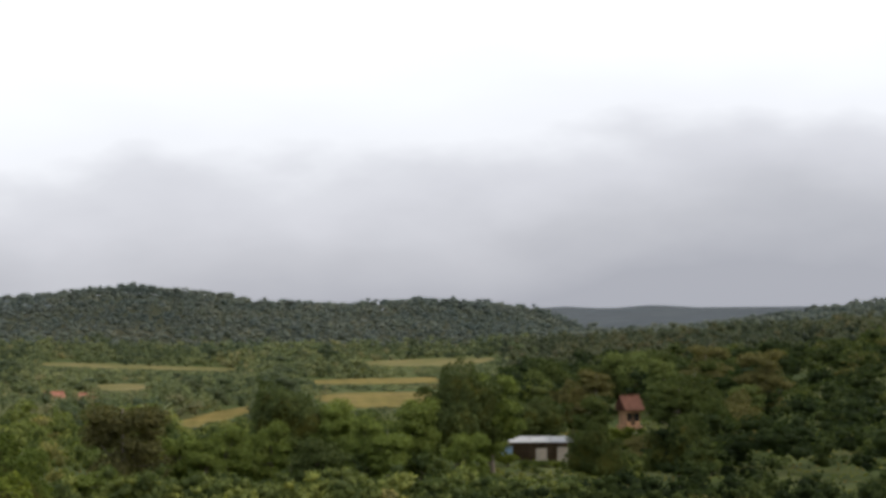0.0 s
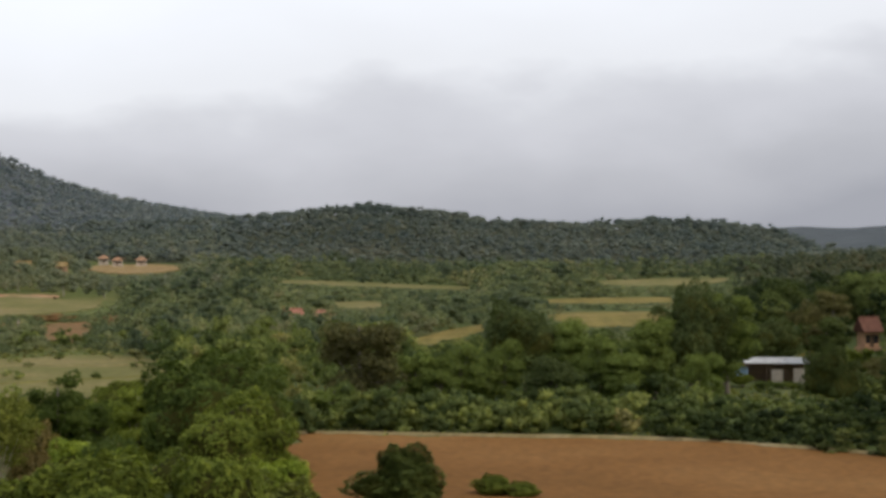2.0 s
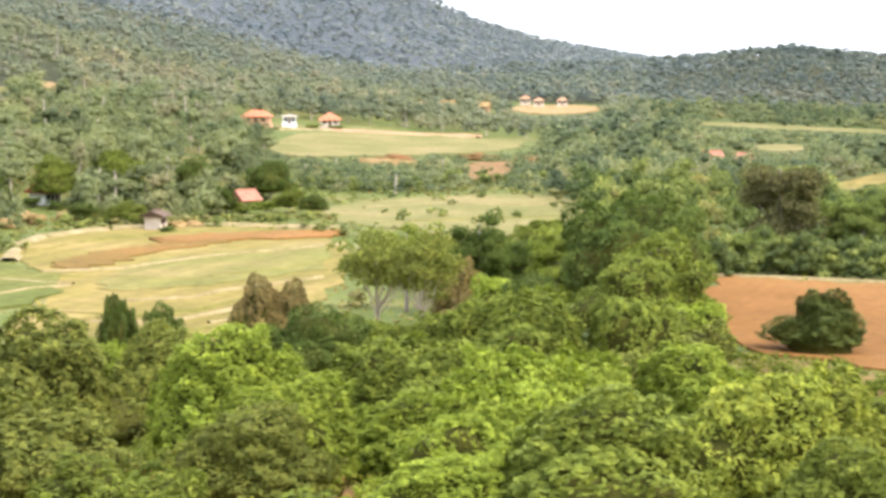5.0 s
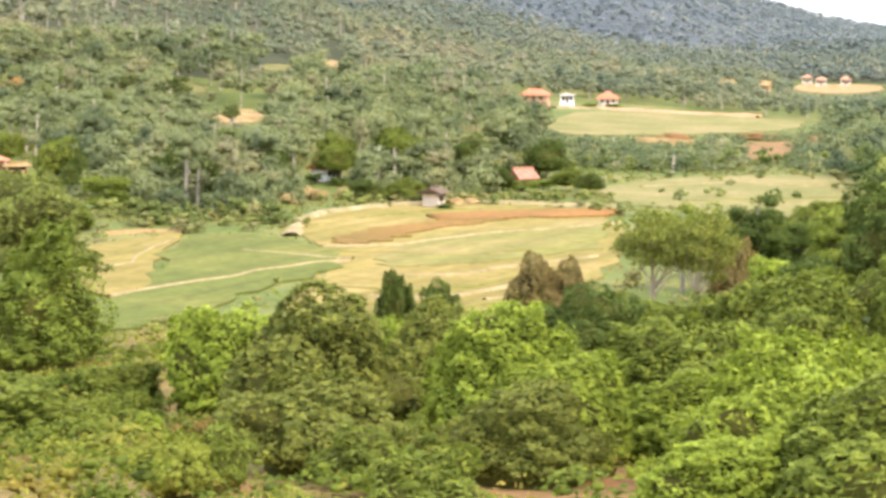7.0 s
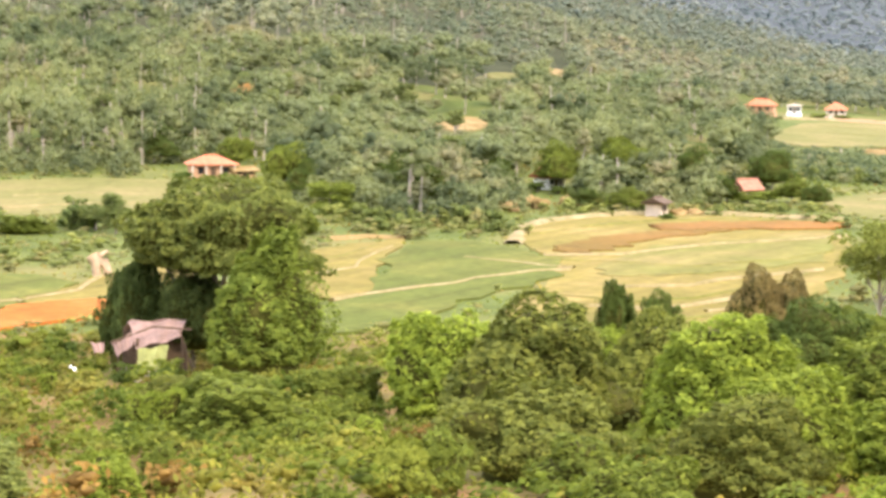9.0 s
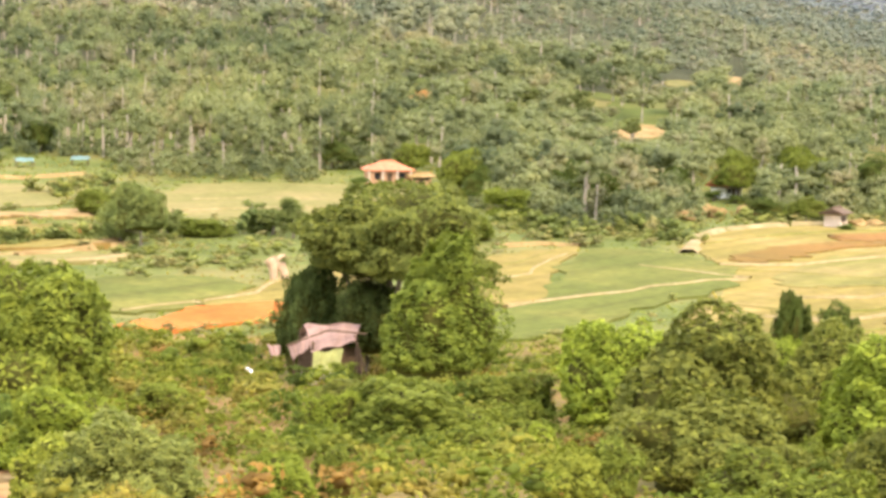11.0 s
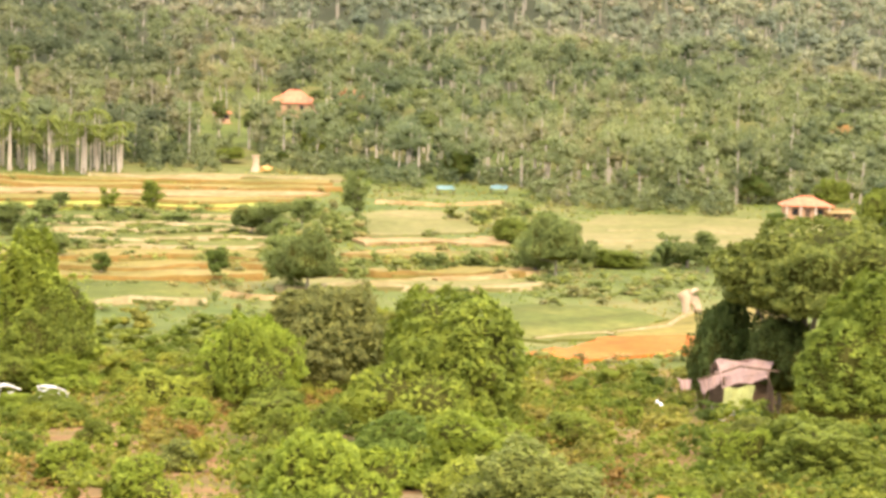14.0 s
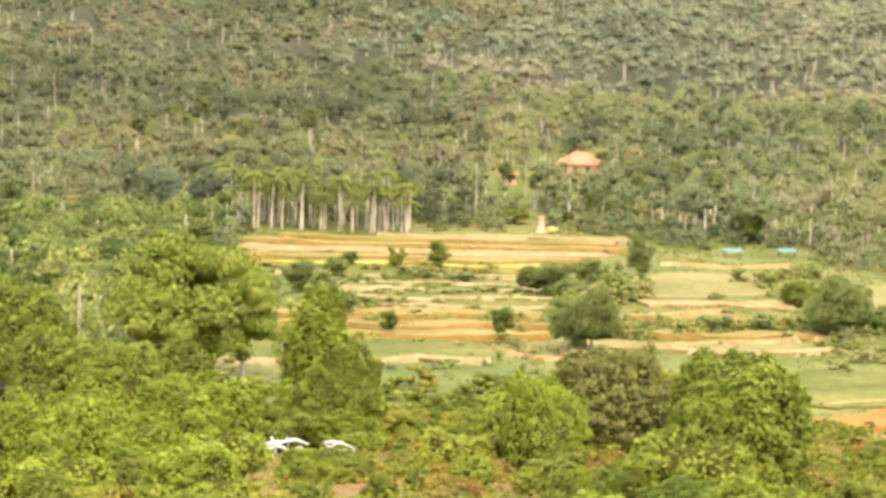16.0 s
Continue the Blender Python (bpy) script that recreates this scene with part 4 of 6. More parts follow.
for b, r, h, w in ((24.8, 150, 6.3, 2.6), (24.4, 152, 5.6, 2.2)):
    plant(CREEPER[1], "tree", "small dark pointed tree at the field edge", "tree", b, r, h, w, DARK)
plant(BROAD[1], "tree", "small dark tree at the field edge", "tree", 23.3, 150, 5.7, 3.4, DARK)
for b, r, h, w in ((59.6, 142, 11.8, 7.6),):
    plant(CREEPER[int(rng.integers(2))], "tree", "tree overgrown with bright green creeper", "tree", b, r, h, w, (0.250, 0.300, 0.054))
for b, r, h, w in ((54.2, 235, 4.6, 3.1), (57.6, 240, 3.4, 2.7)):
    plant(SMALL[0], "tree", "small round-headed tree on a terrace", "tree", b, r, h, w, DARK)

# the thicket below the eye: its tops stay under this line of bearings and degrees
TOP_B = np.array([-18, 0, 6, 7.5, 9, 16, 20, 22, 28, 33, 36, 40, 46, 52, 58, 66, 74])
TOP_E = np.array([-9.6, -9.3, -9.1, -7.2, -5.4, -5.8, -7.4, -8.2, -8.2, -8.9, -8.7, -9.2, -8.8, -8.2, -7.6, -7.0, -6.6])
THICKET = [(MID, "mid-green leafy bush in the thicket"), (BRIGHT, "bright green leafy bush in the thicket"), (OLIVE, "olive-green bush in the thicket"),
           ((0.112, 0.145, 0.042), "dark green bush in the thicket"), (DUSTY, "dusty grey-green bush on the slope"), (YELLOW, "yellowish young bush on the slope"), (AUTUMN, "rust-brown dry bush on the slope")]
WEIGHTS_FRESH = [0.42, 0.12, 0.26, 0.14, 0.0, 0.02, 0.04]
WEIGHTS_WOODY, WEIGHTS_OPEN = [0.48, 0.19, 0.22, 0.04, 0.02, 0.0, 0.05], [0.34, 0.32, 0.08, 0.02, 0.14, 0.08, 0.02]
made = 0
while made < 225:
    b = rng.uniform(-16, 73)
    r = math.sqrt(rng.uniform(48**2, 165**2)) if b > 7.5 else math.sqrt(rng.uniform(48**2, (112 if b < 5 else 150)**2))
    most = EYE + r * math.tan(radians(float(np.interp(b, TOP_B, TOP_E)))) - float(ground_polar(b, r)[0])
    woody = b < 37
    if most < 0.9 or (not woody and r > 150) or (36 < b < 41.5 and 95 < r < 142) or (62.4 < b < 69 and r < 74) or (14.8 < b < 18.4 and 92 < r < 165) or (58.2 < b < 62.4 and 88 < r < 142):
        continue
    h = min(most, 8.0) * (rng.uniform(0.3, 0.62) if 7 < b < 35 and r < 112 else rng.uniform(0.6, 1.0)) if woody else min(most * rng.uniform(0.5, 1.0), rng.uniform(1.2, 3.8))
    w = float(np.clip(h * rng.uniform(0.9, 1.7), 1.6, 8.0))
    weights = WEIGHTS_FRESH if b < 17 and r < 110 else WEIGHTS_WOODY if woody else WEIGHTS_OPEN
    colour, word = THICKET[int(rng.choice(7, p=weights))]
    plant((BUSH if r < 72 and w > 3.6 else DENSE if w > 4.0 else LOOSE)[int(rng.integers(4))], "bush", word, "bush", b, r, h, w, colour, "bushes of the near slope")
    made += 1
# ---- the palm grove and the pale-stemmed trees at the wood's edge ----


def palm_kind(tall):
    verts, faces = [], []
    bend = rng.normal(0, 0.25, 2)
    limb(verts, faces, [(0, 0, -0.3), (bend[0] * 0.3, bend[1] * 0.3, tall * 0.5), (bend[0], bend[1], tall)], [0.24, 0.17, 0.13], 7)
    stem = mesh_from("palm_trunk", [tuple(v) for v in verts], faces, M_PALEBARK, smooth=True)
    fv, ff = [], []
    for i in range(15):
        a, rise, reach = i * 2.4 + rng.uniform(-0.2, 0.2), rng.uniform(-0.2, 1.0), rng.uniform(1.9, 2.8)
        out, side = np.array([math.cos(a), math.sin(a)]), np.array([-math.sin(a), math.cos(a)])
        for k in range(7):
            u = (k + 0.5) / 7
            z = tall + rise * 2.2 * u - 2.4 * u * u
            c = np.array([*(bend + out * reach * u), z])
            for sgn in (-1, 1):
                tip = c + np.array([*(out * 0.35 + side * sgn * 0.75 * math.sin(math.pi * (0.15 + 0.75 * u))), -0.35])
                w = np.array([*(out * 0.17), 0.0])
                n = len(fv)
                fv += [c - w, c + w, tip + w * 0.5, tip - w * 0.5]
                ff.append((n, n + 1, n + 2, n + 3))
    return mesh_from("palm_crown", fv, ff, M_LEAF), stem


PALMS = [palm_kind(t) for t in (9.0, 10.2, 11.2)]
for row, (r, k) in enumerate(((416, 17), (422, 18), (429, 17), (437, 14))):
    for i in range(k):
        b = 56.9 + (i + rng.uniform(-0.5, 1.5)) * 5.6 / k
        crown, stem = PALMS[int(rng.integers(3))]
        base = new("palm")
        base.matrix_world = Matrix.LocRotScale(place(b, r + rng.uniform(-2, 2)), Euler((0, 0, rng.uniform(0, 6.28))), (1.1, 1.1, rng.uniform(0.72, 1.15)))
        for nm, me in (("trunk", stem), ("crown", crown)):
            ob = new(nm, me)
            ob.parent = base
            ob.color = (0.19, 0.22, 0.065, 1)
        tagged(base, "slender palm with a pale bare trunk", "palm", "palms of the grove")

GUM = [tree_kind("gum", 1000, 0.05, 0.45, 16, tall=2.2, lump=(0.16, 0.28), bark=M_PALEBARK, radius=0.05, limbs=5) for _ in range(3)]
for b, r, h, w in ((48.0, 455, 13.5, 6.5), (47.3, 452, 9, 6), (49.0, 458, 11, 5), (49.5, 462, 12, 5), (50.3, 464, 11.5, 5), (50.8, 470, 12, 5), (51.2, 462, 10, 4.5), (52.8, 470, 11, 5), (53.3, 466, 10, 5),
                   (29.4, 335, 11.5, 9), (25.0, 352, 10, 8), (54.2, 474, 11, 5), (55.0, 470, 11, 6), (44.0, 420, 9, 4.5), (42.5, 432, 10, 5), (41.6, 430, 9.5, 5), (40.8, 436, 10, 5), (39.6, 440, 10, 5),
                   (64.5, 300, 11, 7), (63.2, 330, 10, 6)):
    plant(GUM[int(rng.integers(3))], "tree", "tall tree with a pale bare trunk and thin crown", "tree", b, r, h, w, (0.125, 0.15, 0.055))
for b0, b1, r0, r1, k in ((38.5, 45.0, 405, 450, 16), (47.0, 51.5, 455, 500, 14), (60.0, 66.0, 500, 560, 8), (29.0, 36.0, 430, 500, 8)):
    for i in range(k):
        plant(GUM[int(rng.integers(3))], "tree", "tall tree with a pale bare trunk and thin crown", "tree", rng.uniform(b0, b1), rng.uniform(r0, r1), rng.uniform(9, 14), rng.uniform(4.2, 6.2), (0.135, 0.158, 0.062), "pale-stemmed trees in the wood")
for b, r, h, w in ((51.4, 455, 9, 6.5), (49.6, 440, 3.5, 6), (52.3, 450, 3.6, 6.5), (53.9, 448, 4.0, 7), (47.0, 425, 7, 7), (36.0, 378, 6.5, 7), (38.3, 392, 6, 9), (34.6, 335, 9, 8.5), (33.9, 322, 7, 7),
                   (26.4, 345, 9, 9), (24.6, 340, 10, 9), (22.5, 345, 9, 9), (28.4, 330, 8, 8), (31.2, 312, 9, 8), (30.2, 305, 7, 7), (20.2, 352, 8, 8), (21.7, 326, 5.0, 6), (24.4, 306, 4.0, 6), (25.6, 310, 3.5, 6),
                   (19.6, 330, 4.5, 6), (18.9, 322, 4.0, 5)):
    plant(BROAD[int(rng.integers(3))], "tree", "dark rounded tree at the edge of the wood", "tree", b, r, h, w, DARK if rng.uniform() < 0.6 else MID)
# ---- woods on the slopes ----
def wood(name, label, spots, n, leaf, material, trunks=0.5, height=(8, 13), width=(5, 8.5), bark=None, lo=0.25, bias=0.0, lumps=6, category="forest", jitter=0.7, core=0.66, patch=0.0, grain=9.0, ball=None, open_view=False):
    """Many trees as one stuff object: crowns, with a child for the trunks. spots: plan positions (k, 2)."""
    tall = 1.4 if lo > 0.02 else 0.8
    stock = []
    for i in range(8):
        pts, nrm, centres, rad = crown_points(n, lumps, lo * tall * (1 if i % 2 else 0.4), tall, 0.56, (0.2, 0.34) if lo > 0.02 else (0.14, 0.26), "dome" if lo < 0.02 else "flat" if i == 7 and lo > 0.1 else "round")
        stock.append(leafy(leaf_quads(pts, nrm, leaf, 0.55, jitter=jitter)[0], centres, rad * core, BALL1 if ball is None else ball))
    k = len(spots)
    z = ground_at(spots[:, 0], spots[:, 1])
    size = rng.beta(1.3, 2.0, k)
    h, w, turn = height[0] + (height[1] - height[0]) * (0.6 * size + 0.4 * rng.uniform(0, 1, k)), width[0] + (width[1] - width[0]) * size, rng.uniform(0, 6.28, k)
    if open_view:
        h = np.minimum(h, room_below(spots) - z)
        spots, z, h, w, turn = (a[h > 1.0] for a in (spots, z, h, w, turn))
        k = len(h)
        w = np.minimum(w, h * 1.8 + 2.0)
    tint = np.clip(rng.beta(1.3, 1.7, k) + bias + (rng.uniform(0, 1, k) < 0.03) * 0.5, 0, 1)
    tint = np.clip(tint + patch * np.sin(spots[:, 0] / grain + np.sin(spots[:, 1] / grain * 1.3)) * np.sin(spots[:, 1] / grain * 1.1 + 1), 0, 1)
    pick = rng.integers(0, len(stock), k)
    out = []
    for i in range(k):
        v = stock[pick[i]][0]
        c, s = math.cos(turn[i]), math.sin(turn[i])
        out.append(np.stack([(v[:, 0] * c - v[:, 1] * s) * w[i] + spots[i, 0], (v[:, 0] * s + v[:, 1] * c) * w[i] + spots[i, 1], v[:, 2] * h[i] / tall + z[i]], 1))
    verts, m = np.concatenate(out), len(stock[0][0])
    faces = np.concatenate([stock[pick[i]][1] + m * i for i in range(k)])
    smooth = np.tile(stock[0][2], k)
    ob = tagged(new(name, mesh_from(name, verts, faces, material, np.repeat(tint, m), smooth)), label, category, kind="stuff")
    bare = np.nonzero(rng.uniform(0, 1, k) < trunks)[0]
    a = np.arange(4) * math.pi / 2
    ring = np.stack([np.cos(a), np.sin(a)], 1)
    tv = []
    for i in bare:
        rad, lean = rng.uniform(0.15, 0.36), rng.normal(0, 0.5, 2)
        for hz, rr, l in ((-0.5, 1.2, 0), (h[i] * rng.uniform(0.6, 0.95), 0.55, 1)):
            p = spots[i] + lean * l + ring * rad * rr
            tv.append(np.column_stack([p, np.full(4, z[i] + hz)]))
    if len(bare):
        tv = np.concatenate(tv)
        q = np.array([[j, (j + 1) % 4, 4 + (j + 1) % 4, 4 + j] for j in range(4)])
        tf = (q[None] + 8 * np.arange(len(bare))[:, None, None]).reshape(-1, 4)
        t = new("trunks", mesh_from("trunks", tv, tf, bark or M_STEM))
        t.parent = ob
    return ob


def room_below(spots):
    """How high a tree at each plan point may stand before it hides the field that lies next behind it."""
    r = np.hypot(spots[:, 0], spots[:, 1])
    most = np.full(len(r), 99.0)
    for gain in np.geomspace(1.02, 1.9, 22)[::-1]:
        q = spots * gain
        hit = in_fields(q[:, 0], q[:, 1])
        top = EYE + (ground_at(q[:, 0], q[:, 1]) - EYE) / gain
        most[hit] = np.minimum(most, top)[hit]
    return most


# ground kept free of trees to fit the camera's view of houses, clearings and piles: bearing, range, half-width in
# degrees, half-depth in metres
CLEAR = [(65.6, 63, 2.8, 8), (14.6, 832, 1.15, 32), (54.1, 486, 0.4, 18), (61.2, 108, 1.1, 18), (20.65, 600, 0.6, 62), (29.4, 452, 0.8, 14), (28.3, 590, 0.5, 20), (30.8, 518, 0.6, 14), (35.8, 520, 0.4, 14), (26.6, 648, 0.4, 16), (22.4, 450, 0.6, 14), (11.7, 880, 1.5, 40),
         (61.2, 130, 1.5, 9), (59.0, 129, 0.9, 8), (38.7, 122, 1.5, 12)]
CLEAR += [(29.4, 480, 1.3, 14), (52.0, 496, 1.0, 24), (36.8, 345, 1.9, 42), (11.7, 950, 1.6, 75), (20.9, 325, 0.9, 26), (23.5, 290, 1.0, 22), (26.7, 335, 0.9, 28),
         (-7.2, 282, 1.75, 42), (18.4, 672, 2.6, 40), (7.0, 455, 0.8, 30), (-9.85, 300, 0.8, 40), (53.6, 435, 0.6, 25), (46.6, 385, 1.6, 30), (59.8, 424, 3.4, 14)]


def scatter(b0, b1, r0, r1, spacing, edge=None, near_edge=0.0, on_fields=False, open_front=()):
    """Plan positions at an even, jittered spacing in a sector, off the fields and open sight lines; edge gives the
    nearest range of the wood by bearing.
    """
    out, r = [], r0
    while r < r1:
        step = spacing(r) if callable(spacing) else spacing
        k = max(1, int(radians(b1 - b0) * r / step))
        b = b0 + (np.arange(k) + rng.uniform(0, 1, k)) * (b1 - b0) / k
        rr = r + rng.uniform(-0.6, 0.6, k) * step
        keep = np.ones(k, bool)
        if edge is not None:
            limit = np.interp(b, edge[0], edge[1])
            keep &= rr > limit
            if near_edge:
                keep &= rr < limit + near_edge
        for cb, cr, wb, wr in CLEAR:
            keep &= ~((np.abs(b - cb) < wb) & (np.abs(rr - cr) < wr))
        x, y = to_plan(b, rr)
        if open_front:
            seen = rng.uniform(0, 1, k) < 0.28
            for ahead_by in open_front:
                keep &= seen | ~in_fields(*to_plan(b, rr + ahead_by))
        if not on_fields:
            keep &= ~in_fields(x, y)
        out.append(np.stack([x, y], 1)[keep])
        r += step * 0.9
    return np.concatenate(out)


# darker copy of the forest leaves; the left flank's shade is painted in
M_SHADEWOOD = foliage("shaded_forest_leaves", ((0.092, 0.112, 0.072), (0.142, 0.164, 0.102), (0.182, 0.204, 0.125), (0.21, 0.195, 0.13)), 0.05, 0.7, False, 0.4)
M_SHRUB = foliage("scrub_leaves", ((0.120, 0.160, 0.031), (0.200, 0.232, 0.042), (0.250, 0.225, 0.060), (0.262, 0.168, 0.060)))


def hill_only(spots, near=False):
    """Splits off the low wood at the side of the terraces."""
    b, r = np.degrees(np.arctan2(-spots[:, 0], spots[:, 1])), np.hypot(spots[:, 0], spots[:, 1])
    low = (b > 61) & (r < 400)
    return spots[low if near else ~low]


def flank(spots, border, beyond):
    """The trees on one side of an uneven border that runs up the slope near a bearing."""
    b, r = np.degrees(np.arctan2(-spots[:, 0], spots[:, 1])), np.hypot(spots[:, 0], spots[:, 1])
    edge = border + 3.2 * np.sin(r / 47) + 1.8 * np.sin(r / 19 + b) + 2.0 * np.sin(b * 1.7 + r / 31)
    return spots[(b > edge) == beyond]



def in_sight(spots, b0, b1, r, near=0):
    """Keeps the ground in front of a thing open."""
    b, far = np.degrees(np.arctan2(-spots[:, 0], spots[:, 1])), np.hypot(spots[:, 0], spots[:, 1])
    return spots[(b < b0) | (b > b1) | (far > r) | (far < near)]


EDGE = (np.array([14, 20, 20.4, 24, 27, 28.5, 31, 34, 36, 40, 44, 48, 52, 57, 61.5, 63, 64.5, 66, 75]), np.array([700, 690, 335, 322, 330, 290, 290, 318, 372, 378, 386, 414, 446, 436, 434, 340, 240, 190, 170]))
FRINGE = (EDGE[0], EDGE[1] - 14)
wood("forest", "mixed green woodland on the lower hillside with pale trunks", flank(hill_only(scatter(37, 66, 180, 620, 6.6, EDGE, open_front=(7, 14, 22))), 57, False), 240, 0.040, M_FOREST, 0.42, (7, 18), (3.5, 10), lumps=7, lo=0.34, patch=0.5, grain=21, core=0.42, jitter=0.7)
wood("forest", "mixed leafy woodland above the straw field", scatter(17, 37, 180, 620, 7.2, EDGE, open_front=(7, 14, 22)), 250, 0.037, M_FOREST, 0.25, (4.5, 17), (4.5, 12), lumps=8, lo=0.16, patch=0.6, grain=24, core=0.45, jitter=0.7, bias=-0.05, open_view=True)
wood("forest", "green woodland beside the spreading tree", hill_only(scatter(60, 74, 180, 440, 7.4, EDGE), True), 170, 0.055, M_VALLEY, 0.2, (6, 14), (5, 10), lumps=8, lo=0.12, bias=-0.1, core=0.42, jitter=1.0)
wood("forest", "leafy bushes along the foot of the wood", scatter(19, 74, 170, 480, 4.6, FRINGE, 42), 120, 0.055, M_FOREST, 0, (2.0, 8.0), (3.5, 8), lo=0.0, bias=-0.05, lumps=8, patch=0.4, grain=12, core=0.45, jitter=1.0)
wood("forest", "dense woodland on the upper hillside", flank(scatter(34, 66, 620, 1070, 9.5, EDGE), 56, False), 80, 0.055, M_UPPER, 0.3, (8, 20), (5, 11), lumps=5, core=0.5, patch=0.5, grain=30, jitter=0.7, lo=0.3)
wood("forest", "woodland darkened for shade, with a few pale trunks", flank(hill_only(scatter(46, 74, 180, 620, 6.8, EDGE, open_front=(7, 14, 22))), 57, True), 220, 0.046, M_SHADEWOOD, 0.3, (7, 17), (4, 11), lumps=7, lo=0.28, patch=0.5, grain=23, core=0.42, jitter=0.7)
wood("forest", "woodland darkened for shade on the upper hillside", flank(scatter(46, 72, 620, 1070, 9.5, EDGE), 56, True), 80, 0.055, M_SHADEWOOD, 0.2, (8, 18), (5, 12), lumps=5, core=0.5, patch=0.5, grain=33, jitter=0.7, lo=0.25, bias=0.15)
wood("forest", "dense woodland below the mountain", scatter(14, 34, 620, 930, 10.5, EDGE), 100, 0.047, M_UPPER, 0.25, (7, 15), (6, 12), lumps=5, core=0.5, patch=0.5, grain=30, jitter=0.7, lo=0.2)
wood("forest", "woodland at the foot of the mountain in haze-tinted colour", scatter(9, 34, 930, 1310, 11.5, EDGE), 44, 0.06, M_SLOPE, 0, (5, 11), (8, 14), lumps=5, core=0.6, patch=0.5, grain=30, jitter=0.8, lo=0.0)
# crowns kept low and flat for the even look of haze
wood("forest", "woodland high on the far mountain with haze in its colour", scatter(7, 28, 1300, 2340, 13), 10, 0.07, M_MOUNT, 0, (4, 7.5), (11, 18), lo=0.0, core=0.8, lumps=3)
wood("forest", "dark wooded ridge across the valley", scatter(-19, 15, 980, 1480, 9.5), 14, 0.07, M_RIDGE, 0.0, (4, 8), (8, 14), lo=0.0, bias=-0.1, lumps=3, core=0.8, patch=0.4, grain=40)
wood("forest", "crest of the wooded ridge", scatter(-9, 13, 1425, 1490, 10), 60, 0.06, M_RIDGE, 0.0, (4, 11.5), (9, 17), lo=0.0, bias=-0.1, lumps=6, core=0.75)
wood("forest", "dense green trees behind the ploughed field", scatter(-6.5, 11.5, 266, 370, 8.0), 200, 0.048, M_VALLEY, 0.0, (4, 11), (5, 11), lo=0.0, bias=-0.2, core=0.48, jitter=1.0, open_view=True, patch=0.45, grain=13)
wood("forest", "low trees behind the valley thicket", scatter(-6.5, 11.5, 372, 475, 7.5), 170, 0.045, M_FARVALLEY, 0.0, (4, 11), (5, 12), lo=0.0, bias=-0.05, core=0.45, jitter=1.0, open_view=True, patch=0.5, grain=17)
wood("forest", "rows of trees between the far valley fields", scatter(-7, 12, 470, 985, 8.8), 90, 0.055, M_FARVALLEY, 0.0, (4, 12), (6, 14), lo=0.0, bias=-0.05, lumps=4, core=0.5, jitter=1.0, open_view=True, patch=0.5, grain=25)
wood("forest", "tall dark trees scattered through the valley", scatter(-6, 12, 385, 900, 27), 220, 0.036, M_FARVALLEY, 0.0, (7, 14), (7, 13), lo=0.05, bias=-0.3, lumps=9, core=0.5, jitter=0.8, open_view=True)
wood("forest", "low trees and scrub below the upper field", scatter(10.5, 21, 382, 530, 6.5), 120, 0.05, M_FARVALLEY, 0.05, (2.2, 6.5), (4, 8), lo=0.0, core=0.45, jitter=1.0, open_view=True)
wood("forest", "trees behind the upper field", scatter(9, 21, 660, 990, 9.5, open_front=(15, 35, 60)), 90, 0.055, M_UPPER, 0.1, (5, 11), (6, 11), lo=0.05, core=0.5, jitter=0.8, open_view=True)
wood("forest", "trees on the rise beside the shed, darkened for cloud shade", in_sight(scatter(-18, -6.2, 245, 560, 9.0), -10.7, -9.1, 382), 190, 0.05, M_CLOUDSHADE, 0.0, (5, 15), (6, 13), lo=0.05, bias=-0.12, lumps=7, core=0.45, jitter=0.75, patch=0.45, grain=11)
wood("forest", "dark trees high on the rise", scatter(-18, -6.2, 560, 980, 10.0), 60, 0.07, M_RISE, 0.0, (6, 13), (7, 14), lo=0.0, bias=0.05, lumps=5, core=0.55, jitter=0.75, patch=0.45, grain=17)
wood("hedge", "hedge below the wooded rise, darkened for cloud shade", scatter(-18, -8.2, 232, 252, 3.8), 100, 0.06, M_CLOUDSHADE, 0, (2.2, 6.0), (4, 7), lo=0.0, bias=-0.2, lumps=9, category="hedge")
wood("hedge", "dense green hedge along the ploughed field", scatter(-8.2, 7.6, 232, 252, 3.6), 100, 0.065, M_VALLEY, 0, (2.2, 6.5), (4, 7), lo=0.0, bias=-0.25, lumps=10, category="hedge")
wood("scrub", "low bushes and hedges between the fields", scatter(8, 67, 168, 440, 6.4), 34, 0.07, M_VALLEY, 0, (0.4, 2.0), (1.8, 5.5), lo=0.0, bias=0.4, lumps=5, category="bushes", patch=0.4, grain=15)
wood("scrub", "broad bushes below the terraces", scatter(41, 72, 138, 196, 5.2, open_front=(6, 12, 20)), 170, 0.042, M_SHRUB, 0, (0.9, 3.0), (2.5, 5.5), lo=0.0, bias=-0.25, lumps=12, category="bushes")
wood("hedge", "hedge at the end of the ploughed field, darkened for cloud shade", scatter(-18, -4, 213, 234, 4.0), 90, 0.065, M_CLOUDSHADE, 0, (2.0, 4.6), (4, 6.5), lo=0.0, bias=-0.1, lumps=8, category="hedge")
wood("scrub", "small bushes on the terrace edges", scatter(52.5, 64, 210, 350, 8.5, on_fields=True), 60, 0.06, M_VALLEY, 0, (0.5, 2.2), (2.0, 5.5), lo=0.0, bias=0.25, lumps=6, category="bushes")
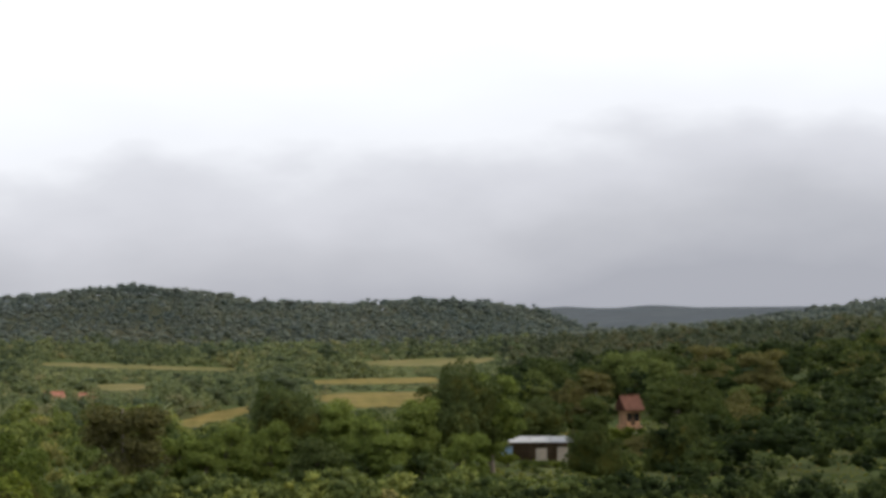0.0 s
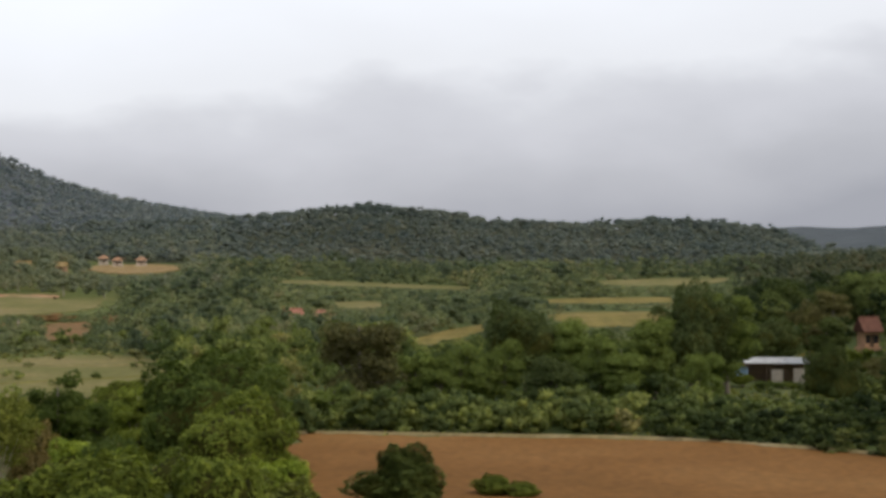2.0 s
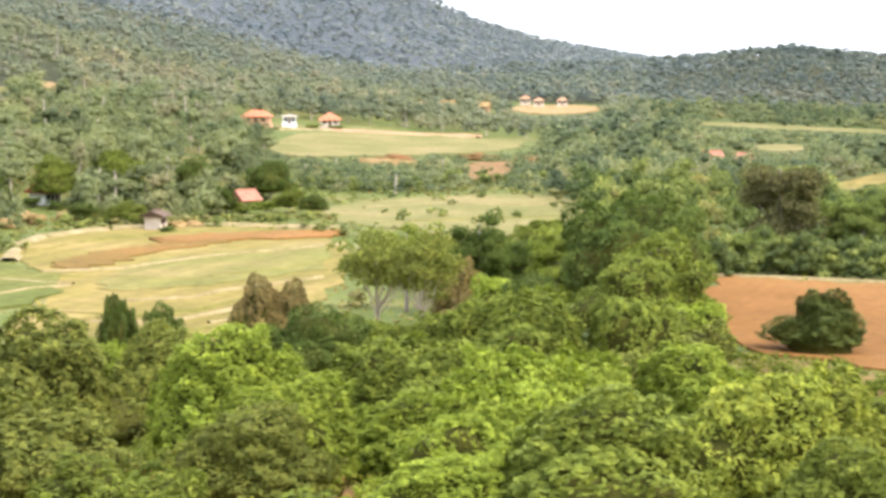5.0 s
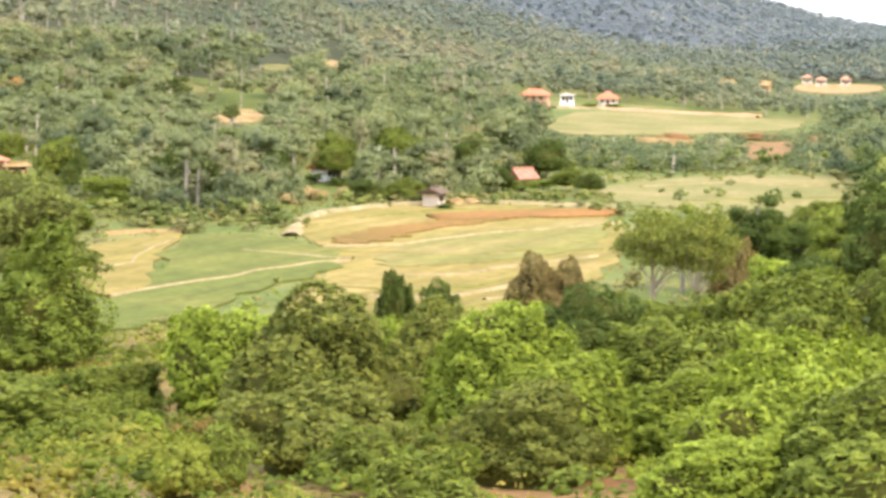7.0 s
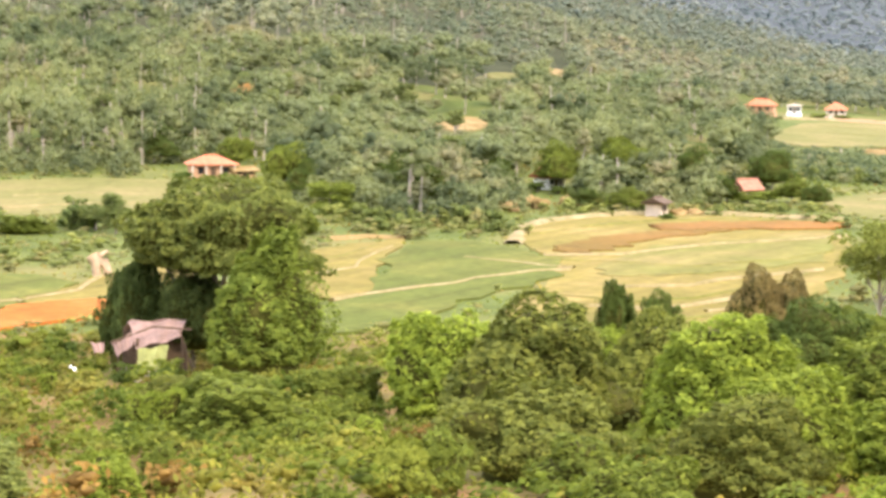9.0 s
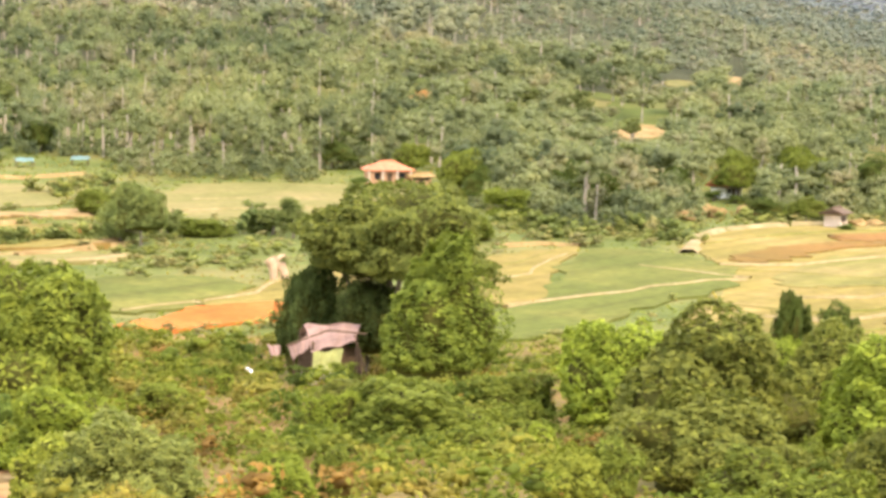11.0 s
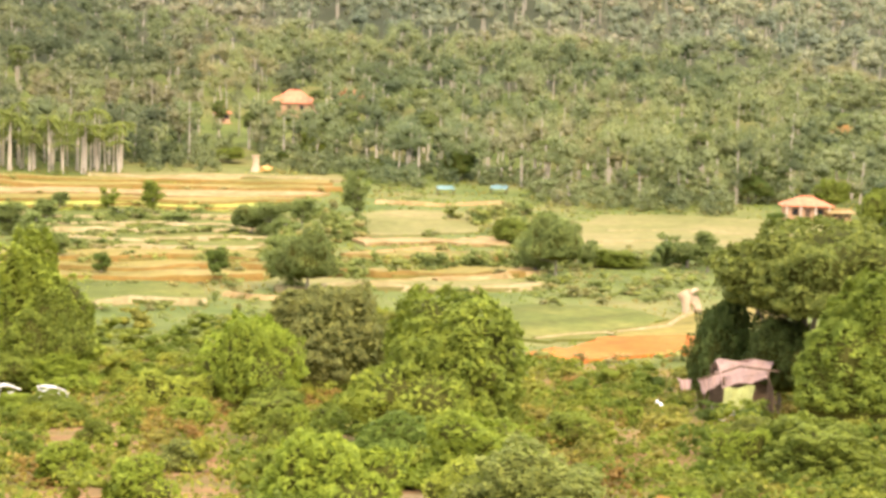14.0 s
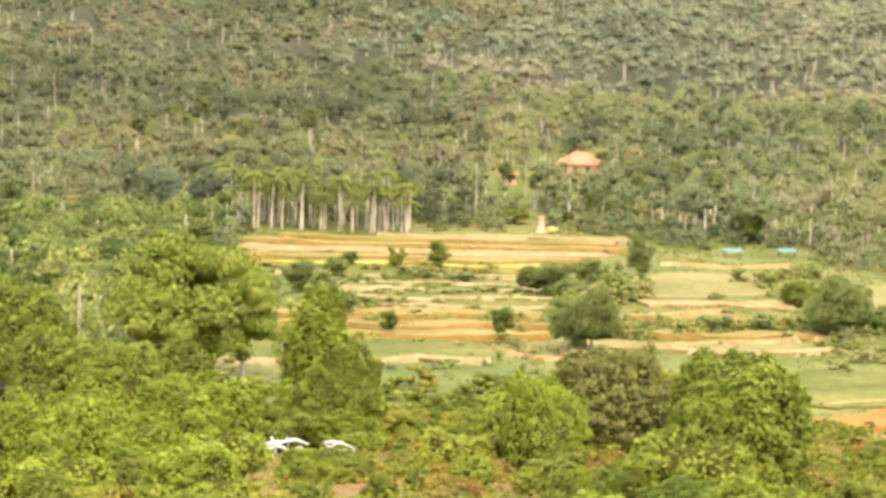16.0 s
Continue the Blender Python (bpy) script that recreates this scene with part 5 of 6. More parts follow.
wood("scrub", "light green shrubs covering the near slope", in_sight(scatter(34, 75, 47, 166, 3.1), 60.4, 62.0, 137, 112), 170, 0.044, M_SHRUB, 0, (0.7, 3.0), (1.6, 4.4), lo=0.0, bias=-0.1, lumps=12, category="bushes", patch=0.55, grain=4.5, core=0.4)
# bias darkens the leaf colour, as shade in gaps between the bushes
wood("scrub", "leafy shrubs filling the thicket", scatter(-17, 34, 47, 160, 4.2), 170, 0.044, M_SHRUB, 0, (0.8, 2.4), (2.0, 4.4), lo=0.0, bias=-0.42, lumps=12, category="bushes", core=0.36)
wood("scrub", "scattered bushes in the pale meadow", scatter(10.5, 19, 280, 380, 13, on_fields=True), 60, 0.06, M_VALLEY, 0, (0.8, 3.2), (2, 6), lo=0.0, lumps=7, category="bushes")


# hedgerows and thorny banks between the fields: lines of bearings and ranges
def along(line, spacing, spread):
    xy = [np.array(to_plan(b, r)) for b, r in line]
    out = []
    for p, q in zip(xy, xy[1:]):
        k = max(1, int(np.linalg.norm(q - p) / spacing))
        out += [p + (q - p) * (i + rng.uniform(0, 1)) / k + rng.normal(0, spread, 2) for i in range(k) for _ in range(2)]
    return np.array(out)


HEDGES = [([(44.7, 257), (43.3, 264), (41.3, 266), (39.5, 278)], (1.5, 4.0), 0.1, "dark hedge in front of the pale field"),
          ([(52.0, 252), (49.0, 256), (47.0, 262), (45.7, 269)], (1.2, 3.2), 0.2, "green hedge between the terraces"),
          ([(33.2, 284), (31.3, 275), (29.6, 280), (28.1, 268)], (1.5, 4.0), 0.1, "bushy bank behind the crop field"),
          ([(27.0, 303), (24.7, 310), (22.1, 308), (19.6, 315), (18.2, 311)], (1.0, 2.8), 0.15, "hedge behind the straw field"),
          ([(32.5, 266), (29.7, 274), (28.0, 268)], (1.0, 2.6), 0.2, "low hedge behind the crop field"),
          ([(19.5, 401), (17.7, 388), (15.9, 388), (14.2, 408), (11.2, 409), (9.4, 409)], (2.0, 4.6), -0.15, "dark hedge behind the meadow")]
HEDGES += [([(58.6, 317), (56.4, 328), (54.4, 341)], (1.2, 3.4), 0.2, "green bushes in the middle of the terraces"),
          ([(58.4, 291), (55.7, 301), (54.0, 309)], (0.8, 2.2), 0.25, "low bushes along a terrace"),
          ([(52.1, 249), (50.1, 243), (48.1, 251), (45.8, 263)], (1.2, 3.4), 0.1, "bushes on the terrace bank"),
          ([(47.7, 343), (46.5, 341), (44.9, 360)], (1.4, 3.6), 0.3, "light green bushes by the shelters"),
          ([(46.7, 337), (45.4, 329), (44.5, 287), (45.0, 262)], (1.6, 4.2), 0.1, "bushes along the gully"),
          ([(51.1, 340), (50.1, 308), (52.1, 276), (52.8, 275)], (1.5, 4.5), 0.15, "bushes along the terrace path")]
HEDGES += [([(45.4, 236), (43.6, 240), (41.8, 238), (40.2, 243)], (1.2, 2.8), 0.1, "bushy bank above the small crop field"), ([(44.6, 228), (43.0, 226), (41.0, 231)], (0.8, 2.0), 0.2, "low bushes above the small crop field"),
           ([(60.5, 282), (58.2, 276), (56.0, 282)], (1.2, 3.0), 0.15, "bushes on the lower terrace bank"), ([(57.4, 262), (55.0, 258), (53.4, 264)], (1.0, 2.6), 0.15, "bushes on the lower terrace bank")]
HEDGES += [([(-5.8, 262), (-9.2, 262)], (1.2, 3.0), -0.2, "bushes in front of the shed"), ([(-5.6, 276), (-9.4, 278)], (1.0, 2.6), -0.2, "bushes in front of the shed"), ([(-5.5, 290), (-9.0, 292)], (0.8, 1.8), -0.2, "low bushes in front of the shed"),
           ([(-9.4, 266), (-10.4, 300), (-10.4, 330)], (2.0, 5.0), -0.3, "bushes beside the rust-roofed hut"), ([(-8.9, 320), (-9.2, 335), (-8.6, 345)], (3.0, 6.0), -0.3, "bushes behind the shed")]
for line, tall, bias, word in HEDGES:
    wood("hedge", word, along(line, 3.0, 1.4), 90, 0.065, M_VALLEY, 0, tall, (2.5, 5.5), lo=0.0, bias=bias, lumps=8, category="hedge")


# ---- undergrowth on the near slope ----
def undergrowth():
    n = 120000
    b, r = rng.uniform(-18, 75, n), np.concatenate([np.sqrt(rng.uniform(42**2, 165**2, n - 45000)), rng.uniform(165, 430, 45000)])
    x, y = to_plan(b, r)
    tuft = np.sin(x / 2.3 + 2 * np.sin(y / 3.1)) * np.sin(y / 2.7 + np.sin(x / 4.7)) + 0.4 * np.sin(x * 1.7) * np.sin(y * 1.9)
    h = np.clip(0.5 + 0.6 * tuft, 0.05, 1.2) * rng.uniform(0.25, 1.0, n) * np.where(r > 165, 0.4, 1)
    keep = tuft > -0.62
    keep &= ~in_fields(x, y)
    x, y, h, r = x[keep], y[keep], h[keep], r[keep]
    pts = np.stack([x, y, ground_at(x, y) + h], 1)
    v, f = leaf_quads(pts, np.tile([0, 0, 0.8], (len(pts), 1)) + rng.normal(0, 0.5, (len(pts), 3)), 0.08 + r * 0.0008, 0.5)
    tint = np.clip(0.5 + 0.36 * np.sin(x / 6 + np.sin(y / 5)) + rng.normal(0, 0.16, len(pts)), 0, 1)
    return tagged(new("undergrowth", mesh_from("undergrowth", v, f, M_SHRUB, np.repeat(tint, 4))), "low green and rusty growth on slope and field edges", "undergrowth", kind="stuff")


undergrowth()
# ---- houses, huts and sheds ----
def facing(bearing, r, yaw=0.0, up=0.0):
    """The pose of a thing on the ground whose front (-y) looks to the eye, turned by yaw."""
    return Matrix.LocRotScale(place(bearing, r, up), Euler((0, 0, radians(bearing + yaw))), None)


def roof_part(parent, w, d, z, rise, material, hip=True, over=0.7, thick=0.16, name="roof", label=""):
    bm = bmesh.new()
    X, Y = w / 2 + over, d / 2 + over
    ridge = max(0.3, X - Y) if hip else X
    top = [(-X, -Y, z), (X, -Y, z), (X, Y, z), (-X, Y, z), (-ridge, 0, z + rise), (ridge, 0, z + rise)]
    up = [bm.verts.new(p) for p in top]
    dn = [bm.verts.new((p[0], p[1], p[2] - thick)) for p in top]
    for q in ((0, 1, 5, 4), (2, 3, 4, 5), (1, 2, 5), (3, 0, 4)):
        bm.faces.new([up[i] for i in q])
        bm.faces.new([dn[i] for i in reversed(q)])
    for i in range(4):
        j = (i + 1) % 4
        bm.faces.new((up[i], dn[i], dn[j], up[j]))
    roof = part(name, bm, material, parent, label)
    cap, cf = [], []
    limb(cap, cf, [(-ridge, 0, z + rise + 0.05), (ridge, 0, z + rise + 0.05)], [0.16, 0.16], 6)
    rc = new("ridge_cap", mesh_from("ridge_cap", [tuple(v) for v in cap], cf, material))
    rc.parent = roof
    return roof


def walls_part(parent, w, d, h, material, openings, thick=0.25, name="wall"):
    """Four walls; the front (-y) has openings: centre x, width, sill, head."""
    bm = bmesh.new()
    xs = sorted({-w / 2, w / 2} | {cx + o * ow / 2 for cx, ow, _, _ in openings for o in (-1, 1)})
    zs = sorted({-0.4, h} | {z for _, _, z0, z1 in openings for z in (z0, z1)})
    hole = [[any(abs((xs[i] + xs[i + 1]) / 2 - cx) < ow / 2 and z0 < (zs[j] + zs[j + 1]) / 2 < z1 for cx, ow, z0, z1 in openings) for j in range(len(zs) - 1)] for i in range(len(xs) - 1)]
    for i in range(len(xs) - 1):
        for j in range(len(zs) - 1):
            if not hole[i][j]:
                add_box(bm, xs[i], xs[i + 1], -d / 2, -d / 2 + thick, zs[j], zs[j + 1])
    bmesh.ops.remove_doubles(bm, verts=bm.verts[:], dist=0.001)
    inner = {}
    for f in bm.faces:
        inner.setdefault(frozenset(f.verts), []).append(f)
    bmesh.ops.delete(bm, geom=[f for twin in inner.values() if len(twin) > 1 for f in twin], context="FACES")
    front = part(name, bm, material, parent)
    for dims in ((-w / 2, -w / 2 + thick, -d / 2 + thick, d / 2, -0.4, h), (w / 2 - thick, w / 2, -d / 2 + thick, d / 2, -0.4, h), (-w / 2 + thick, w / 2 - thick, d / 2 - thick, d / 2, -0.4, h)):
        box_part(name, dims, material, parent)
    for cx, ow, z0, z1 in openings:
        nm = "door" if z0 < 0.1 else "window"
        leaf = box_part(nm, (cx - ow / 2, cx + ow / 2, -d / 2 + 0.12, -d / 2 + 0.18, max(z0, 0.0), z1), M_WOOD if nm == "door" else M_GLASS, parent)
        box_part("frame", (cx - ow / 2 - 0.06, cx + ow / 2 + 0.06, -d / 2 - 0.03, -d / 2 + 0.003, z1, z1 + 0.1), M_WOOD, leaf)
    return front


def house(bearing, r, w, d, h, rise, label, roof=None, wall=None, hip=True, yaw=0.0, openings=((-0.28, 1.1, 0.9, 2.0), (0.0, 1.0, 0.0, 2.0), (0.28, 1.1, 0.9, 2.0)), porch=False, up=0.0):
    base = new("house")
    base.matrix_world = facing(bearing, r, yaw, up)
    box_part("plinth", (-w / 2 - 0.3, w / 2 + 0.3, -d / 2 - 0.3, d / 2 + 0.3, -1.5, 0.12), wall or M_WALL, base)
    walls_part(base, w, d, h, wall or M_WALL, [(x * w, ow, z0, z1 * h / 2.6) for x, ow, z0, z1 in openings])
    roof_part(base, w, d, h, rise, roof or M_TILE, hip)
    if porch:
        for x in (-w / 2 + 0.2, -w / 6, w / 6, w / 2 - 0.2):
            box_part("post", (x - 0.16, x + 0.16, -d / 2 - 0.62, -d / 2 - 0.32, -1.0, h - 0.1), M_WALL, base)
    return tagged(base, label, "house")


house(36.8, 362, 8.2, 5.5, 2.7, 1.5, "long house with a red tiled hip roof and pale porch posts", M_TILE, M_CLAYWALL, porch=True, yaw=8)
house(35.9, 361, 4.0, 4.0, 1.6, 0.5, "low clay-walled annexe beside the house", M_BANK, M_CLAYWALL, False, 20)
house(52.0, 506, 11.0, 8.0, 3.2, 3.2, "large house with an orange tiled roof among trees", None, M_CLAYWALL, yaw=-14, up=1.6)
house(54.1, 500, 3.2, 3.0, 2.4, 1.2, "small clay hut with a tiled roof", M_TILE, M_CLAYWALL, yaw=10)
house(50.35, 520, 4.5, 4.0, 3.0, 1.8, "small orange-roofed outbuilding in the wood", M_TILE, M_CLAYWALL, False, 60, up=1.5)
house(18.4, 682, 7.0, 6.0, 2.2, 2.4, "white house with a bright red hip roof", up=0.8)
house(19.6, 676, 4.6, 4.5, 3.0, 0.4, "flat-roofed whitewashed house above the field", M_WALL, M_WHITE, up=0.8)
house(20.55, 655, 9.0, 5.0, 2.6, 2.0, "long clay house with an orange tiled roof", M_TILE, M_CLAYWALL, yaw=-12, up=1.4)
house(20.9, 338, 3.0, 2.8, 1.7, 1.7, "small hut with a faded red roof", M_DULLTILE, M_CLAYWALL, False, 35)
house(23.55, 297, 2.8, 2.6, 2.2, 0.8, "tiny pale hut with a dark doorway", M_WOOD, M_WALL, False, 70)
house(26.75, 347, 4.2, 3.6, 2.2, 1.7, "hut with a sloping orange roof and white wall", M_TILE, M_WHITE, False, 50)
house(7.05, 478, 3.4, 3.4, 2.4, 1.4, "red-roofed white house among valley trees", M_DULLTILE, M_WHITE, False, 15, up=0.9)
house(6.1, 484, 2.8, 3.0, 2.0, 1.3, "small tiled hut among valley trees", M_DULLTILE, M_CLAYWALL, False, -20, up=0.7)
house(-9.9, 376, 3.0, 3.0, 3.2, 2.6, "hut with a rust-red roof among dark trees", M_RUSTROOF, M_CLAYWALL, False, 30, up=1.0)
for b, r in ((12.2, 985), (11.5, 1000), (12.6, 1002)):
    house(b, r, 5, 4, 2.6, 1.3, "far pale house on the bare slope", M_CLAYWALL, M_WALL, up=1.0)

house(15.2, 848, 14, 6, 2.2, 1.8, "long low house with a dull clay roof", M_BANK, M_CLAYWALL, False, 6, up=1.0)
house(14.0, 862, 10, 6, 2.2, 1.8, "long low house with a dull clay roof", M_BANK, M_CLAYWALL, False, -8, up=1.0)


def open_shed():
    base = new("shed")
    base.matrix_world = facing(-7.25, 316, 6, 0.4)
    for x in (-4.6, -1.6, 1.5, 4.6):
        for y in (-2.2, 2.2):
            box_part("post", (x - 0.1, x + 0.1, y - 0.1, y + 0.1, -1.5, 3.0 + y * 0.1), M_WOOD, base)
    for x0, x1 in ((-5.2, -1.75), (-1.7, 1.65), (1.7, 5.2)):
        bm = bmesh.new()
        k = 12
        for y, z in ((-3.0, 2.75), (2.8, 3.35)):
            for i in range(k + 1):
                bm.verts.new((x0 + (x1 - x0) * i / k, y, z + (0.05 if i % 2 else -0.05)))
        bm.verts.ensure_lookup_table()
        for i in range(k):
            bm.faces.new((bm.verts[i], bm.verts[i + 1], bm.verts[k + 2 + i], bm.verts[k + 1 + i]))
        bmesh.ops.solidify(bm, geom=bm.faces[:], thickness=0.05)
        part("roof_sheet", bm, M_WHITE, base, "white corrugated roof sheet")
    box_part("back_wall", (-4.6, 4.6, 2.0, 2.15, -1.0, 3.2), M_WOOD, base)
    box_part("side_panel", (-0.9, 0.9, -2.3, -2.2, -0.6, 1.7), M_WALL, base, "pale side panel")
    box_part("side_panel", (2.6, 4.3, -2.3, -2.2, -0.6, 1.9), M_WALL, base, "pale side panel")
    for x in (-7.3, -5.9):
        bm = bmesh.new()
        for i in range(7):
            for z in (0.1, 2.1):
                bm.verts.new((x + i * 0.2, -2.3 + 0.12 * math.sin(i * 2.1), z))
        bm.verts.ensure_lookup_table()
        for i in range(6):
            bm.faces.new((bm.verts[2 * i], bm.verts[2 * i + 2], bm.verts[2 * i + 3], bm.verts[2 * i + 1]))
        bmesh.ops.solidify(bm, geom=bm.faces[:], thickness=0.03)
        part("tarpaulin", bm, M_PALEBLUE, base, "hanging pale blue tarpaulin")
    box_part("lean_to_roof", (-7.6, -4.8, -2.6, 1.6, 2.15, 2.25), M_WOOD, base)
    tagged(base, "open shed with a white sheet roof and blue tarpaulins", "shed")


M_PALEBLUE = plain("pale_blue_tarp", (0.50, 0.68, 0.90), 0.5, 0.15, 1.0)
open_shed()


def tarp_shelter(bearing, r, w):
    base = new("shelter")
    base.matrix_world = facing(bearing, r, rng.uniform(-15, 15), -0.4)
    for x in (-w / 2 + 0.2, w / 2 - 0.2):
        for y in (-1.2, 1.2):
            box_part("post", (x - 0.06, x + 0.06, y - 0.06, y + 0.06, -0.8, 1.8 + y * 0.12), M_WOOD, base)
    bm = bmesh.new()
    for j in range(4):
        for i in range(7):
            bm.verts.new((-w / 2 + w * i / 6, -1.6 + 3.2 * j / 3, 1.55 + 0.2 * j + 0.08 * math.sin(i * 1.9 + j)))
    bm.verts.ensure_lookup_table()
    for j in range(3):
        for i in range(6):
            a = j * 7 + i
            bm.faces.new((bm.verts[a], bm.verts[a + 1], bm.verts[a + 8], bm.verts[a + 7]))
    bmesh.ops.solidify(bm, geom=bm.faces[:], thickness=0.04)
    part("tarpaulin", bm, M_BLUE, base, "sagging turquoise tarpaulin")
    tagged(base, "low field shelter under a turquoise tarpaulin", "shelter", "field shelters")


tarp_shelter(47.45, 391, 3.6)
tarp_shelter(45.85, 396, 3.6)


def cloth_part(parent, name, corners, nu, nv, material, label, slack, thick=0.05):
    """A creased sheet between four corners (top left, top right, bottom right, bottom left)."""
    bm = bmesh.new()
    tl, tr, br, bl = (Vector(c) for c in corners)
    for j in range(nv + 1):
        for i in range(nu + 1):
            u, w = i / nu, j / nv
            p = tl.lerp(tr, u).lerp(bl.lerp(br, u), w)
            p += Vector((slack * 0.4 * math.sin(5 * w + 3 * u), slack * math.sin(u * 17 + w * 2), slack * math.sin(u * 11 + 4 * w) - slack * 1.5 * math.sin(math.pi * u) * (1 - w) + rng.normal(0, slack * 0.3)))
            bm.verts.new(p)
    bm.verts.ensure_lookup_table()
    for j in range(nv):
        for i in range(nu):
            a = j * (nu + 1) + i
            bm.faces.new((bm.verts[a], bm.verts[a + 1], bm.verts[a + nu + 2], bm.verts[a + nu + 1]))
    bmesh.ops.recalc_face_normals(bm, faces=bm.faces[:])
    bmesh.ops.solidify(bm, geom=bm.faces[:], thickness=thick)
    return part(name, bm, material, parent, label)


def ruined_hut():
    """A shelter of poles under faded pink sheets, half open, with a sheet hanging in front."""
    base = new("hut")
    base.matrix_world = facing(38.55, 130, -6, 0.45) @ Matrix.Scale(1.15, 4)
    for path, rad in (([(-1.9, -1.2, -1.5), (-1.85, -1.2, 1.9)], 0.07), ([(1.9, -1.2, -1.5), (1.8, -1.2, 2.1)], 0.07), ([(-1.9, 1.3, -1.5), (-1.8, 1.3, 2.6)], 0.07), ([(1.9, 1.3, -1.5), (1.8, 1.3, 2.7)], 0.07),
                      ([(-0.75, -1.6, -1.5), (-0.7, -1.55, 2.3)], 0.08), ([(-2.3, -1.35, 2.0), (0.2, -1.3, 2.95), (2.4, -1.2, 2.75)], 0.06), ([(2.6, -1.9, 0.2), (2.1, -1.5, 1.5), (1.7, -1.2, 2.7)], 0.05)):
        v, f = [], []
        limb(v, f, path, [rad] * len(path), 6)
        o = new("pole", mesh_from("pole", [tuple(p) for p in v], f, M_WOOD))
        o.parent = base
    cloth_part(base, "roof_sheet", [(-1.5, 0.6, 3.0), (1.9, 0.7, 3.15), (1.75, -1.5, 2.35), (-0.75, -1.8, 1.75)], 16, 8, M_THATCH, "sagging faded pink roof sheet", 0.07)
    cloth_part(base, "roof_sheet", [(1.9, 1.6, 2.4), (-1.8, 1.6, 2.3), (-1.5, 0.62, 2.98), (1.9, 0.72, 3.13)], 10, 4, M_THATCH, "faded roof sheet", 0.05)
    cloth_part(base, "side_sheet", [(-2.3, -1.2, 2.0), (-0.9, -1.3, 2.7), (-0.95, -1.75, 1.9), (-1.9, -1.6, 1.25)], 8, 5, M_THATCH, "faded pink sheet over the side", 0.06)
    cloth_part(base, "side_sheet", [(-3.5, -1.2, 2.05), (-2.65, -1.2, 2.0), (-2.7, -1.4, 1.45), (-3.2, -1.4, 1.4)], 5, 4, M_THATCH, "pale loose sheet at the side", 0.04)
    cloth_part(base, "front_sheet", [(-0.65, -1.86, 1.72), (1.1, -1.7, 2.0), (0.9, -1.9, 0.55), (-0.75, -2.0, 0.1)], 8, 7, M_CLOTH, "hanging yellow-green sheet", 0.05)
    cloth_part(base, "hem", [(-0.8, -2.06, 0.3), (0.95, -1.96, 0.75), (1.1, -1.98, 0.45), (-0.9, -2.1, -0.25)], 6, 3, M_WALL, "pale hem of the hanging sheet", 0.03)
    box_part("back_wall", (-1.9, 1.9, 1.35, 1.45, -1.4, 2.3), M_WOOD, base)
    tagged(base, "ramshackle hut of poles under faded pink sheets", "hut")


M_CLOTH = plain("faded_cloth", (0.36, 0.38, 0.14), 0.9, 0.25, 2.0)
ruined_hut()


def boulder(name, bearing, r, size, material, label, category="rock", up=0.0):
    bm = bmesh.new()
    bmesh.ops.create_icosphere(bm, subdivisions=3, radius=1.0)
    seed = Vector((bearing, r, 0))
    for v in bm.verts:
        n = noise.noise(v.co * 1.3 + seed) * 0.6 + noise.noise(v.co * 3.1 + seed) * 0.35
        v.co *= 1 + n
        v.co = Vector((v.co.x * size[0] / 2, v.co.y * size[1] / 2, max(v.co.z, -0.6) * size[2] / 1.7 + size[2] * 0.35))
    ob = part(name, bm, material, None, smooth=True)
    ob.matrix_world = facing(bearing, r, 0, up)
    return tagged(ob, label, category)


def pale_stump():
    """A bleached forked tree stump that leans over on two roots."""
    v, f = [], []
    limb(v, f, [(-0.5, 0, -0.5), (-0.45, 0, 0.8), (-0.55, 0, 1.8), (-0.95, 0, 2.5)], [0.5, 0.45, 0.65, 0.7], 8)
    limb(v, f, [(0.75, 0, -0.5), (0.7, 0, 0.9), (0.3, 0, 1.8), (-0.5, 0, 2.35)], [0.48, 0.45, 0.55, 0.65], 8)
    limb(v, f, [(-0.2, 0, 2.2), (0.3, 0.1, 2.7), (0.8, 0.1, 2.9)], [0.3, 0.24, 0.12], 7)
    ob = new("tree_stump", mesh_from("tree_stump", [tuple(p) for p in v], f, M_STUMP, smooth=True))
    ob.matrix_world = facing(40.05, 212)
    tagged(ob, "bleached forked tree stump beside the crop plot", "stump")
    v, f = [], []
    limb(v, f, [(0, 0, -0.4), (0, 0, 0.5), (0.05, 0, 1.7), (0, 0, 3.0), (0, 0, 3.7)], [1.45, 0.95, 0.62, 0.68, 0.95], 10)
    ob = new("tree_stump", mesh_from("tree_stump", [tuple(p) for p in v], f, M_STUMP, smooth=True))
    ob.matrix_world = facing(53.1, 432)
    tagged(ob, "flared pale stump at the edge of the terraces", "stump")


M_STUMP = plain("bleached_wood", (0.50, 0.36, 0.24), 0.9, 0.2, 1.2)
pale_stump()
boulder("straw_heap", 52.8, 431, (2.6, 2.0, 1.5), M_ORANGE, "low orange straw heap beside the stump", "straw heap")
for b, r, w, h in ((27.9, 302, 3.0, 1.5), (27.5, 309, 3.4, 2.2), (26.2, 312, 3.0, 1.8), (25.9, 314, 2.6, 1.5), (27.0, 308, 2.6, 1.8), (22.9, 300, 3.0, 1.1), (22.4, 301, 2.6, 1.1),
                   (14.0, 512, 10, 2.2), (16.5, 504, 9, 1.8), (12.5, 500, 8, 2.4), (20.2, 200, 2.8, 1.2)):
    boulder("clay_bank", b, r, (w, w * 0.7, h), M_RUSTY if r > 400 else M_BANK, "eroded bare clay bank with crumbling face", "bank")


